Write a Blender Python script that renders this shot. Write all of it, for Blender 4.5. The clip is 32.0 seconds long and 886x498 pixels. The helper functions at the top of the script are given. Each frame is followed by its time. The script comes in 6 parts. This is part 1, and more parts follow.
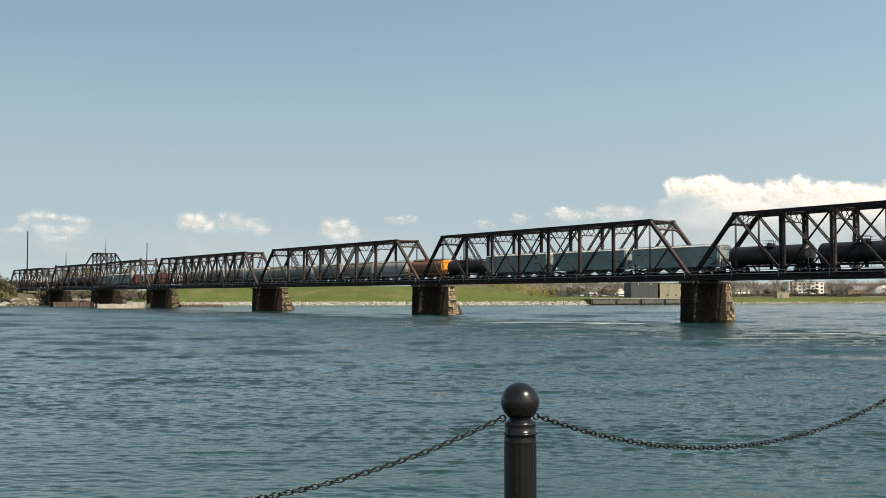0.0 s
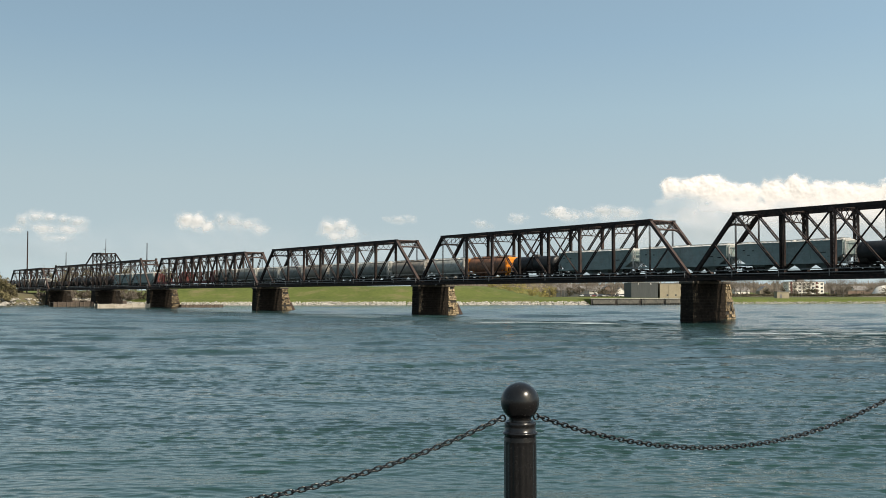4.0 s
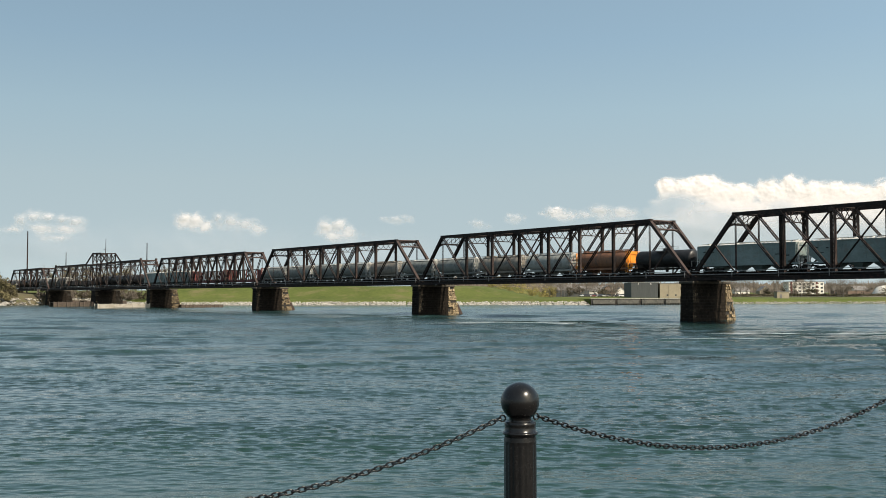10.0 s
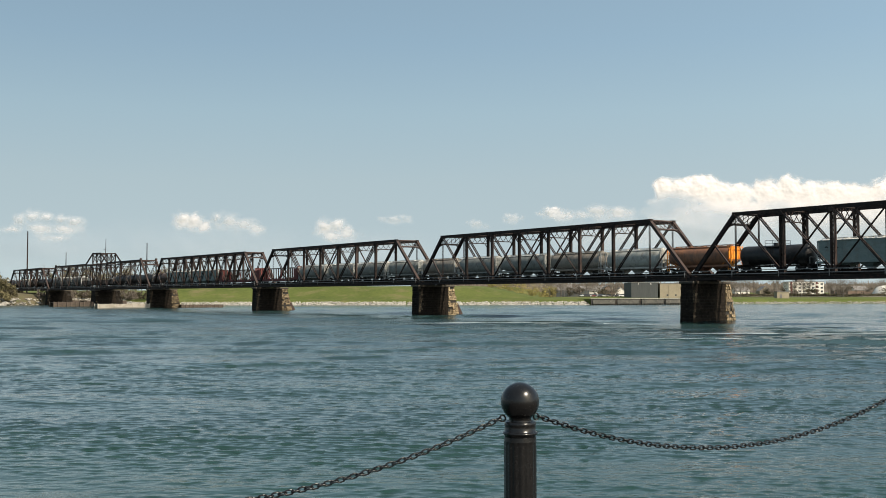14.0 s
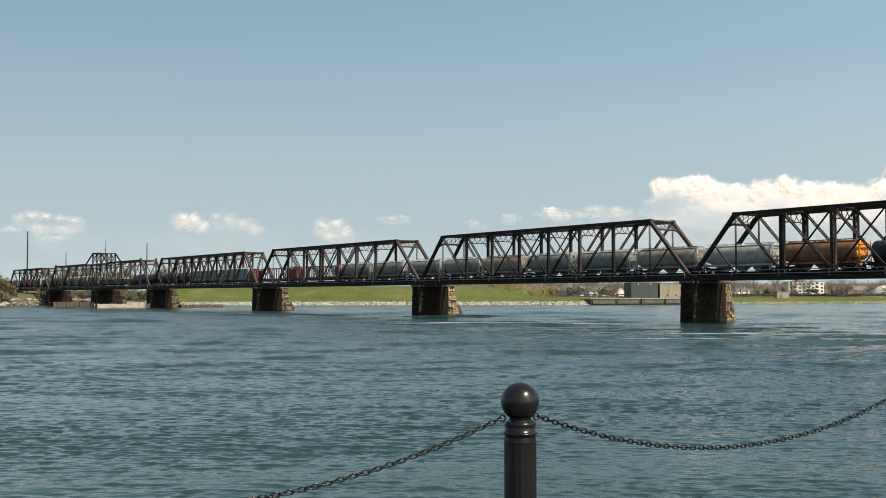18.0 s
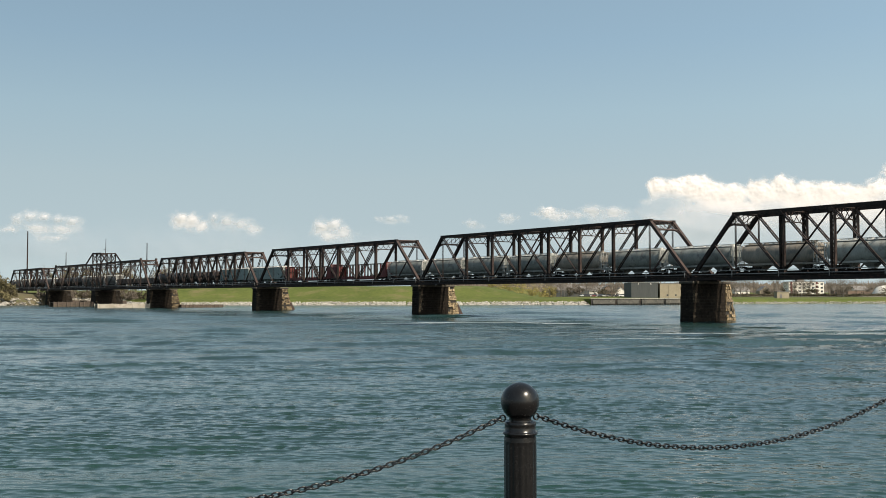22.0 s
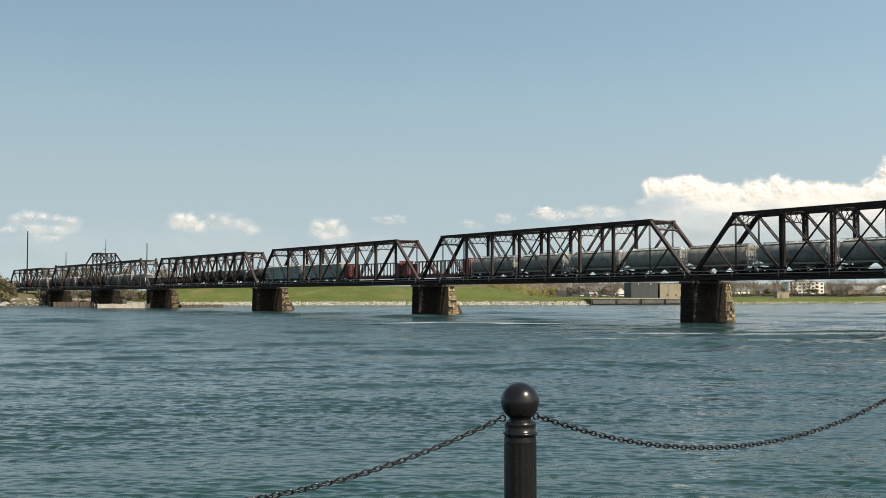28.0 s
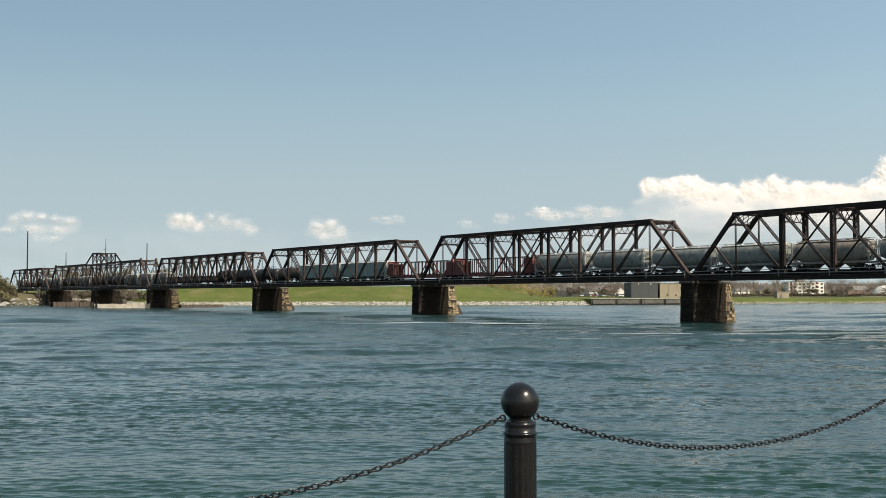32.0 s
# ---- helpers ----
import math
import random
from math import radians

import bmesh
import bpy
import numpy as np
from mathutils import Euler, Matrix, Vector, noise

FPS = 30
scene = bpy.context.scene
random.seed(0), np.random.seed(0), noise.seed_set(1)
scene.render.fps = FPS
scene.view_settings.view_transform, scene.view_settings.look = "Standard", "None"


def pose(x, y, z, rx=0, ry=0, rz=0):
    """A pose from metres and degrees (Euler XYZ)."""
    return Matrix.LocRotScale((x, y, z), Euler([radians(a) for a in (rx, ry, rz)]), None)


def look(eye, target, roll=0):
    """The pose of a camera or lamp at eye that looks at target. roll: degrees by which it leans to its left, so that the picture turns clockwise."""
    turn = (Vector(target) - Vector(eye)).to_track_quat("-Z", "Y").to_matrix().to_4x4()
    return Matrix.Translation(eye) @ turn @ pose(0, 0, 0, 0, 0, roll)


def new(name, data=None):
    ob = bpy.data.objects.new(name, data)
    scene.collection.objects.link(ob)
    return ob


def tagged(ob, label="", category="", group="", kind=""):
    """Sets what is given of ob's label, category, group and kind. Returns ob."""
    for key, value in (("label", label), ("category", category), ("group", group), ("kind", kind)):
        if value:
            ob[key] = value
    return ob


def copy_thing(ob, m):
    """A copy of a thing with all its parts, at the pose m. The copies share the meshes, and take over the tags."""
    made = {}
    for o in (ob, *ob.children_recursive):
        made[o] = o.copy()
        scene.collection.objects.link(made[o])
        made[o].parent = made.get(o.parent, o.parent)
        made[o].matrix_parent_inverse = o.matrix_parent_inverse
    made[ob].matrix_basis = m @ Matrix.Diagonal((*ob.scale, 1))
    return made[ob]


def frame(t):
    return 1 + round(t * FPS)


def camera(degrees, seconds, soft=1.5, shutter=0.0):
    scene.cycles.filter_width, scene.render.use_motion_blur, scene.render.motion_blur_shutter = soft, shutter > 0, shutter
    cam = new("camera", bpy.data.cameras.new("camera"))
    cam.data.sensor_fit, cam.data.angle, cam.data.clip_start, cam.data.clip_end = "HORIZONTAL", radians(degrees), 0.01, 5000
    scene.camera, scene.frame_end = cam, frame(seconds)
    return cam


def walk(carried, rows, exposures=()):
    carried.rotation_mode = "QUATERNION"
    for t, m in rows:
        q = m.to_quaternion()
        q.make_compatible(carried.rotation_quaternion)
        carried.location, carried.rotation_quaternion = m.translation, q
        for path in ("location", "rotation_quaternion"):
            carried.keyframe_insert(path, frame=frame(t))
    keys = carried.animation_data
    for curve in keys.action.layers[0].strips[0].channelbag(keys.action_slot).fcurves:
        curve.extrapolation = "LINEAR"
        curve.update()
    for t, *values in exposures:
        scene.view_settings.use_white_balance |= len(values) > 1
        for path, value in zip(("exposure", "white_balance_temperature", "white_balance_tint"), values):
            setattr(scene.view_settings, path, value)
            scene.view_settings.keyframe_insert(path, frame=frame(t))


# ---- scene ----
cam = camera(46.73, 32.0, soft=0.5)
EYE = (0.0, 0.0, 4.3686)
VIEW = look(EYE, (0.0, 1000.0, 4.3686 + 44.63), -0.07)
walk(cam, [(0.0, VIEW), (32.0, VIEW)], exposures=[(0.0, 0.85, 7300, 10.5), (32.0, 0.85, 7300, 10.5)])

# ---- light: afternoon sun from the right and behind, clear sky ----
SUN = Vector((0.514, -0.466, 0.72)).normalized()
world = bpy.data.worlds.new("sky")
scene.world = world
world.use_nodes = True
wn = world.node_tree.nodes
wn.clear()
sky = wn.new("ShaderNodeTexSky")
sky.sky_type = "NISHITA"
sky.sun_disc = False
sky.sun_elevation = math.asin(SUN.z)
sky.sun_rotation = math.atan2(SUN.x, SUN.y)
sky.altitude, sky.air_density, sky.dust_density, sky.ozone_density = 100, 1.0, 0.9, 1.8
back = wn.new("ShaderNodeBackground")
back.inputs["Strength"].default_value = 0.15
wout = wn.new("ShaderNodeOutputWorld")
# the haze near the skyline is thin: the sky is taken a little higher up
wco, lift = wn.new("ShaderNodeTexCoord"), wn.new("ShaderNodeMapping")
lift.inputs["Location"].default_value = (0, 0, 0.26)
tint = wn.new("ShaderNodeMixRGB")
tint.blend_type = "MULTIPLY"
tint.inputs[0].default_value = 1.0
# spring haze: the blue pales and greys towards the skyline
height = wn.new("ShaderNodeSeparateXYZ")
world.node_tree.links.new(wco.outputs["Generated"], height.inputs[0])
haze = wn.new("ShaderNodeValToRGB")
he = haze.color_ramp.elements
he[0].position, he[0].color = 0.04, (1.01, 0.83, 0.60, 1)
he[1].position, he[1].color = 0.24, (1.03, 1.01, 0.80, 1)
for at, col in ((0.11, (1.13, 0.954, 0.68, 1)), (0.175, (1.12, 1.03, 0.765, 1))):
    he.new(at).color = col
sunward = wn.new("ShaderNodeMapRange")
sunward.inputs["From Min"].default_value, sunward.inputs["From Max"].default_value = -0.42, 0.42
sunward.inputs["To Min"].default_value, sunward.inputs["To Max"].default_value = 0.89, 1.045
world.node_tree.links.new(height.outputs["X"], sunward.inputs["Value"])
glow = wn.new("ShaderNodeVectorMath")
glow.operation = "SCALE"
world.node_tree.links.new(height.outputs["Z"], haze.inputs[0])
world.node_tree.links.new(haze.outputs[0], tint.inputs[2])
world.node_tree.links.new(wco.outputs["Generated"], lift.inputs[0])
world.node_tree.links.new(lift.outputs[0], sky.inputs[0])
world.node_tree.links.new(sky.outputs[0], tint.inputs[1])
world.node_tree.links.new(tint.outputs[0], glow.inputs[0])
world.node_tree.links.new(sunward.outputs[0], glow.inputs["Scale"])
world.node_tree.links.new(glow.outputs[0], back.inputs[0])
world.node_tree.links.new(back.outputs[0], wout.inputs[0])
sun = new("sun", bpy.data.lights.new("sun", "SUN"))
sun.data.energy, sun.data.angle, sun.data.color = 3.5, radians(0.53), (1.0, 0.95, 0.87)
sun.matrix_world = look(SUN * 300, (0, 0, 0))


# ---- materials ----
def nodes_of(name):
    m = bpy.data.materials.new(name)
    m.use_nodes = True
    t = m.node_tree
    return m, t, t.nodes["Principled BSDF"]


def mat(name, c1, c2, rough=0.7, metal=0.0, scale=1.0, stretch=(1, 1, 1), bump=0.02, fine=8.0, c3=None, sharp=0.5, vary=0.0, spec=0.5):
    """Two colours mixed by noise at two scales, with relief; c3 adds sparse stains."""
    m, t, b = nodes_of(name)
    n, l = t.nodes, t.links
    co = n.new("ShaderNodeTexCoord")
    mp = n.new("ShaderNodeMapping")
    mp.inputs["Scale"].default_value = stretch
    l.new(co.outputs["Object"], mp.inputs["Vector"])
    big, small = n.new("ShaderNodeTexNoise"), n.new("ShaderNodeTexNoise")
    for k, s in ((big, scale), (small, scale * fine)):
        k.inputs["Scale"].default_value = s
        k.inputs["Detail"].default_value = 5
        k.inputs["Roughness"].default_value = 0.6
        l.new(mp.outputs[0], k.inputs["Vector"])
    add = n.new("ShaderNodeMath")
    add.operation = "MULTIPLY_ADD"
    add.inputs[1].default_value = 0.45
    l.new(small.outputs["Fac"], add.inputs[0])
    half = n.new("ShaderNodeMath")
    half.operation = "MULTIPLY"
    half.inputs[1].default_value = 0.55
    l.new(big.outputs["Fac"], half.inputs[0])
    l.new(half.outputs[0], add.inputs[2])
    ramp = n.new("ShaderNodeValToRGB")
    e = ramp.color_ramp.elements
    e[0].position, e[1].position = 0.5 - 0.25 * sharp, 0.5 + 0.25 * sharp
    e[0].color, e[1].color = (*c1, 1), (*c2, 1)
    l.new(add.outputs[0], ramp.inputs[0])
    col = ramp.outputs[0]
    if c3:
        st = n.new("ShaderNodeTexNoise")
        st.inputs["Scale"].default_value = scale * 2.3
        st.inputs["Detail"].default_value = 8
        st.inputs["Roughness"].default_value = 0.7
        l.new(co.outputs["Object"], st.inputs["Vector"])
        r2 = n.new("ShaderNodeValToRGB")
        r2.color_ramp.elements[0].position, r2.color_ramp.elements[1].position = 0.52, 0.66
        l.new(st.outputs["Fac"], r2.inputs[0])
        mx = n.new("ShaderNodeMixRGB")
        mx.inputs[2].default_value = (*c3, 1)
        l.new(r2.outputs[0], mx.inputs[0])
        l.new(col, mx.inputs[1])
        col = mx.outputs[0]
    if vary:
        oi, hs, mr = n.new("ShaderNodeObjectInfo"), n.new("ShaderNodeHueSaturation"), n.new("ShaderNodeMapRange")
        gi = n.new("ShaderNodeNewGeometry")
        av = n.new("ShaderNodeMath")
        l.new(oi.outputs["Random"], av.inputs[0])
        l.new(gi.outputs["Random Per Island"], av.inputs[1])
        mr.inputs["From Max"].default_value = 2.0
        mr.inputs["To Min"].default_value, mr.inputs["To Max"].default_value = 1 - vary, 1 + vary
        l.new(av.outputs[0], mr.inputs["Value"])
        l.new(mr.outputs[0], hs.inputs["Value"])
        l.new(col, hs.inputs["Color"])
        col = hs.outputs[0]
    l.new(col, b.inputs["Base Color"])
    b.inputs["Metallic"].default_value = metal
    b.inputs["Specular IOR Level"].default_value = spec
    rr = n.new("ShaderNodeMapRange")
    rr.inputs["To Min"].default_value, rr.inputs["To Max"].default_value = max(0.03, rough - 0.12), min(1, rough + 0.12)
    l.new(small.outputs["Fac"], rr.inputs["Value"])
    l.new(rr.outputs[0], b.inputs["Roughness"])
    if bump:
        bp = n.new("ShaderNodeBump")
        bp.inputs["Distance"].default_value = bump
        bp.inputs["Strength"].default_value = 0.8
        l.new(add.outputs[0], bp.inputs["Height"])
        l.new(bp.outputs[0], b.inputs["Normal"])
    return m


STEEL = mat("weathered_bridge_steel", (0.008, 0.0065, 0.0062), (0.021, 0.015, 0.0135), 0.75, 0, 0.9, bump=0.01, c3=(0.05, 0.026, 0.02), spec=0.25)
# rusty members; on sunward ends its lighter red also puts in the sunlight
RUST_SUNLIT = mat("rusty_sunlit_bridge_steel", (0.018, 0.012, 0.010), (0.05, 0.027, 0.022), 0.8, 0, 1.3, bump=0.01, c3=(0.035, 0.022, 0.018))
RAIL = mat("rail_steel", (0.10, 0.08, 0.07), (0.2, 0.17, 0.15), 0.4, 0.8, 2.0, bump=0.002)
TIE = mat("creosoted_timber", (0.03, 0.024, 0.02), (0.07, 0.055, 0.042), 0.9, 0, 2.0, (1, 6, 6), bump=0.01)
# darker copy for the pier sides, the deck's shade put into the colour
STONE = mat("dark_pier_stone", (0.008, 0.0068, 0.0056), (0.02, 0.0155, 0.012), 0.9, 0, 0.9, bump=0.05, c3=(0.034, 0.026, 0.019), vary=0.5, spec=0.1)
# corner stones, rough and paler: the sunlit strip is put into their colour
QUOIN = mat("pale_sunlit_quoin_stone", (0.011, 0.009, 0.007), (0.04, 0.032, 0.023), 0.9, 0, 2.2, bump=0.08, c3=(0.14, 0.112, 0.076), vary=0.8, spec=0.2)
MORTAR = mat("pier_mortar", (0.010, 0.009, 0.007), (0.022, 0.018, 0.014), 0.95, 0, 2.0, bump=0.02)
CAP = mat("pier_cap_stone", (0.03, 0.026, 0.02), (0.07, 0.058, 0.045), 0.9, 0, 1.0, bump=0.03)
HOPPER = mat("grey_hopper_paint", (0.15, 0.203, 0.198), (0.215, 0.272, 0.262), 0.55, 0, 0.5, (1, 1, 2.5), bump=0.003, c3=(0.17, 0.18, 0.17))
CYLGREY = mat("cylindrical_hopper_paint", (0.13, 0.142, 0.132), (0.215, 0.225, 0.208), 0.5, 0, 0.45, (2, 1, 0.6), bump=0.003, c3=(0.09, 0.086, 0.076))
CYLBROWN = mat("dusty_hopper_paint", (0.17, 0.15, 0.125), (0.27, 0.235, 0.195), 0.6, 0, 0.45, (2, 1, 0.6), bump=0.003, c3=(0.13, 0.13, 0.12))
ORANGE = mat("orange_hopper_paint", (0.14, 0.066, 0.04), (0.27, 0.12, 0.06), 0.55, 0, 0.7, (2, 1, 0.6), bump=0.003, c3=(0.10, 0.062, 0.045))
# brighter copy of ORANGE: sunlight on the ends is put into the colour
ORANGE_SUNLIT = mat("sunlit_orange_paint", (0.78, 0.25, 0.02), (0.88, 0.32, 0.035), 0.5, 0, 1.0, bump=0.002)
BLACK = mat("black_tank_paint", (0.008, 0.008, 0.009), (0.02, 0.02, 0.021), 0.42, 0, 0.8, bump=0.003, c3=(0.035, 0.032, 0.029), spec=0.35)
BROWNTANK = mat("brown_black_tank_paint", (0.03, 0.02, 0.016), (0.07, 0.045, 0.035), 0.5, 0, 0.8, bump=0.003)
CYLDARK = mat("sooty_hopper_paint", (0.055, 0.056, 0.053), (0.10, 0.10, 0.094), 0.6, 0, 0.45, (2, 1, 0.6), bump=0.003, c3=(0.07, 0.062, 0.052))
CYLPALE = mat("pale_hopper_paint", (0.26, 0.27, 0.25), (0.36, 0.365, 0.335), 0.5, 0, 0.45, (2, 1, 0.6), bump=0.003, c3=(0.2, 0.19, 0.165))
ROOF = mat("pale_roof_paint", (0.42, 0.42, 0.4), (0.58, 0.57, 0.54), 0.6, 0, 0.8, bump=0.003, c3=(0.4, 0.39, 0.36))
WHITE = mat("white_end_paint", (0.36, 0.355, 0.335), (0.52, 0.51, 0.48), 0.5, 0, 1.2, bump=0.002, c3=(0.27, 0.24, 0.2))
RED = mat("red_flatcar_paint", (0.08, 0.016, 0.015), (0.14, 0.028, 0.025), 0.6, 0, 0.9, bump=0.003, c3=(0.08, 0.02, 0.016))
UNDER = mat("dirty_underframe", (0.014, 0.0125, 0.011), (0.04, 0.035, 0.03), 0.85, 0, 2.0, bump=0.01, spec=0.2)
BEARING = mat("pale_casting", (0.4, 0.38, 0.35), (0.6, 0.58, 0.54), 0.7, 0, 3.0, bump=0.003)
POSTBLACK = mat("black_gloss_cast_iron", (0.004, 0.0038, 0.0038), (0.008, 0.0075, 0.0075), 0.24, 0, 9.0, bump=0.0004, spec=0.4)
CHAIN = mat("black_painted_chain", (0.003, 0.003, 0.0034), (0.006, 0.006, 0.007), 0.24, 0.0, 30.0, bump=0.0003, spec=0.42)
CONC = mat("concrete", (0.27, 0.26, 0.24), (0.42, 0.4, 0.37), 0.9, 0, 0.8, bump=0.02, c3=(0.2, 0.19, 0.17))
PALECONC = mat("pale_fender_concrete", (0.25, 0.225, 0.185), (0.42, 0.385, 0.33), 0.9, 0, 0.5, bump=0.02, c3=(0.2, 0.17, 0.13))
TIMBER = mat("weathered_fender_timber", (0.035, 0.027, 0.022), (0.105, 0.08, 0.06), 0.9, 0, 0.8, (1, 1, 4), bump=0.02)
GRASS = mat("spring_grass", (0.058, 0.077, 0.020), (0.096, 0.112, 0.032), 0.95, 0, 0.05, bump=0.05, fine=14.0, c3=(0.125, 0.115, 0.052), spec=0.1)
RIPRAP = mat("limestone_riprap", (0.22, 0.205, 0.18), (0.50, 0.47, 0.415), 0.9, 0, 0.7, bump=0.05, vary=0.5)
SOIL = mat("bank_soil", (0.07, 0.06, 0.04), (0.13, 0.11, 0.07), 0.95, 0, 0.2, bump=0.05, c3=(0.09, 0.1, 0.042), spec=0.1)
# lighter than the bridge steel: the sunlit rail tops are put into the colour
HANDRAIL = mat("sunlit_handrail_steel", (0.14, 0.14, 0.14), (0.24, 0.235, 0.23), 0.6, 0, 1.5, bump=0.002, c3=(0.08, 0.05, 0.04))
PATH = mat("dark_asphalt_path", (0.04, 0.04, 0.042), (0.075, 0.075, 0.075), 0.9, 0, 1.5, bump=0.006, fine=30.0, c3=(0.055, 0.053, 0.05))
# paler copy of STONE: sunlight on the cutwaters is put into its colour
LIT_STONE = mat("sunlit_pier_stone", (0.03, 0.023, 0.016), (0.22, 0.165, 0.1), 0.9, 0, 1.9, bump=0.1, c3=(0.42, 0.34, 0.22), sharp=0.3, vary=0.9, spec=0.2)


# ---- mesh building ----
class Shape:
    """Collects boxes, beams, tubes and turned forms into one mesh."""

    def __init__(self):
        self.v, self.f, self.smooth = [], [], []

    def add(self, verts, faces, smooth=False):
        k = len(self.v)
        self.v.extend(tuple(p) for p in verts)
        self.f.extend(tuple(i + k for i in f) for f in faces)
        self.smooth.extend([smooth] * len(faces))
        return self

    def box(self, c, s, m=None):
        x, y, z = (a / 2 for a in s)
        pts = [Vector((c[0] + i * x, c[1] + j * y, c[2] + k * z)) for k in (-1, 1) for j in (-1, 1) for i in (-1, 1)]
        if m:
            pts = [m @ p for p in pts]
        return self.add(pts, [(0, 2, 3, 1), (4, 5, 7, 6), (0, 1, 5, 4), (2, 6, 7, 3), (0, 4, 6, 2), (1, 3, 7, 5)])

    def beam(self, p, q, w, h, up=(0, 0, 1)):
        """A box from p to q, w wide and h deep towards up."""
        p, q, up = Vector(p), Vector(q), Vector(up)
        d = (q - p).normalized()
        s = d.cross(up)
        if s.length < 1e-4:
            s = d.cross(Vector((1, 0, 0)))
        s.normalize()
        t = s.cross(d)
        s, t = s * w / 2, t * h / 2
        pts = [a + i * s + j * t for a in (p, q) for i, j in ((-1, -1), (1, -1), (1, 1), (-1, 1))]
        return self.add(pts, [(3, 2, 1, 0), (4, 5, 6, 7), (0, 1, 5, 4), (1, 2, 6, 5), (2, 3, 7, 6), (3, 0, 4, 7)])

    def tube(self, path, r, n=6, closed=False, smooth=True):
        path = [Vector(p) for p in path]
        k = len(path)
        rings = []
        for i, p in enumerate(path):
            a = path[(i - 1) % k] if closed or i > 0 else p
            b = path[(i + 1) % k] if closed or i < k - 1 else p
            d = (b - a).normalized()
            s = d.cross(Vector((0.13, 0.27, 0.95)))
            if s.length < 0.2:
                s = d.cross(Vector((1, 0, 0)))
            s.normalize()
            t = s.cross(d)
            rr = r[i] if isinstance(r, (list, tuple)) else r
            rings.append([p + rr * (math.cos(2 * math.pi * j / n) * s + math.sin(2 * math.pi * j / n) * t) for j in range(n)])
        pts = [p for ring in rings for p in ring]
        faces = []
        for i in range(k if closed else k - 1):
            o, e = i * n, ((i + 1) % k) * n
            faces += [(o + j, o + (j + 1) % n, e + (j + 1) % n, e + j) for j in range(n)]
        self.add(pts, faces, smooth)
        if not closed:
            self.add(rings[0], [tuple(range(n))[::-1]])
            self.add(rings[-1], [tuple(range(n))])
        return self

    def turned(self, profile, n=24, m=None, smooth=True, caps=True):
        """A form turned about z from (radius, height) pairs."""
        m = m or Matrix()
        pts = [m @ Vector((r * math.cos(2 * math.pi * j / n), r * math.sin(2 * math.pi * j / n), z)) for r, z in profile for j in range(n)]
        faces = [(i * n + j, i * n + (j + 1) % n, (i + 1) * n + (j + 1) % n, (i + 1) * n + j) for i in range(len(profile) - 1) for j in range(n)]
        self.add(pts, faces, smooth)
        if caps:
            self.add(pts[:n], [tuple(range(n))[::-1]])
            self.add(pts[-n:], [tuple(range(n))])
        return self

    def loft(self, sections, caps=True, smooth=False):
        """Skins closed sections with equal counts of points."""
        n = len(sections[0])
        pts = [p for s in sections for p in s]
        faces = [(i * n + j, i * n + (j + 1) % n, (i + 1) * n + (j + 1) % n, (i + 1) * n + j) for i in range(len(sections) - 1) for j in range(n)]
        self.add(pts, faces, smooth)
        if caps:
            self.add(sections[0], [tuple(range(n))[::-1]])
            self.add(sections[-1], [tuple(range(n))])
        return self

    def lump(self, c, r, seed, squash=(1, 1, 1), rough=0.35, sub=1, smooth=False):
        """An uneven rounded lump."""
        vs, fs = ICO[sub]
        rnd = random.Random(seed)
        off = Vector((rnd.uniform(-50, 50), rnd.uniform(-50, 50), rnd.uniform(-50, 50)))
        pts = []
        for p in vs:
            k = 1 + rough * noise.noise(p * 1.3 + off) + 0.5 * rough * noise.noise(p * 3.1 + off)
            pts.append(Vector(c) + Vector((p.x * squash[0], p.y * squash[1], p.z * squash[2])) * (r * k))
        return self.add(pts, fs, smooth)

    def mesh(self, name, material):
        me = bpy.data.meshes.new(name)
        me.from_pydata([tuple(p) for p in self.v], [], self.f)
        me.polygons.foreach_set("use_smooth", self.smooth)
        me.materials.append(material)
        me.update()
        return me


def ico_data(sub):
    bm = bmesh.new()
    bmesh.ops.create_icosphere(bm, subdivisions=sub, radius=1)
    bm.verts.ensure_lookup_table()
    data = [v.co.copy() for v in bm.verts], [tuple(v.index for v in f.verts) for f in bm.faces]
    bm.free()
    return data


ICO = {1: ico_data(1), 2: ico_data(2), 3: ico_data(3)}


def part(name, shape, material, parent, label="", at=None):
    ob = new(name, shape if isinstance(shape, bpy.types.Mesh) else shape.mesh(name, material))
    ob.parent = parent
    if at is not None:
        ob.matrix_basis = at
    return tagged(ob, label)


def thing(name, m, label, category, group="", kind=""):
    ob = new(name)
    ob.empty_display_size = 0.5
    ob.matrix_basis = m
    return tagged(ob, label, category, group, kind)


# ---- the line of the bridge ----
TURN = 0.631
WIDE = 5.652
ORIGIN = Vector((39.509, 163.456, 0)) + Vector((math.cos(TURN), math.sin(TURN), 0)) * WIDE / 2
ALONG = Vector((-math.sin(TURN), math.cos(TURN), 0))
TOP, FOOT, RAILTOP = 16.9, 7.5, 7.66


def on_line(u, z=0.0, side=0.0):
    """A pose at u metres along the track from the nearest river pier, x along the line, y towards the viewer's bank."""
    p = ORIGIN + ALONG * u
    m = Matrix.Translation((p.x, p.y, z)) @ Matrix.Rotation(TURN + math.pi / 2, 4, "Z")
    return m @ Matrix.Translation((0, side, 0))


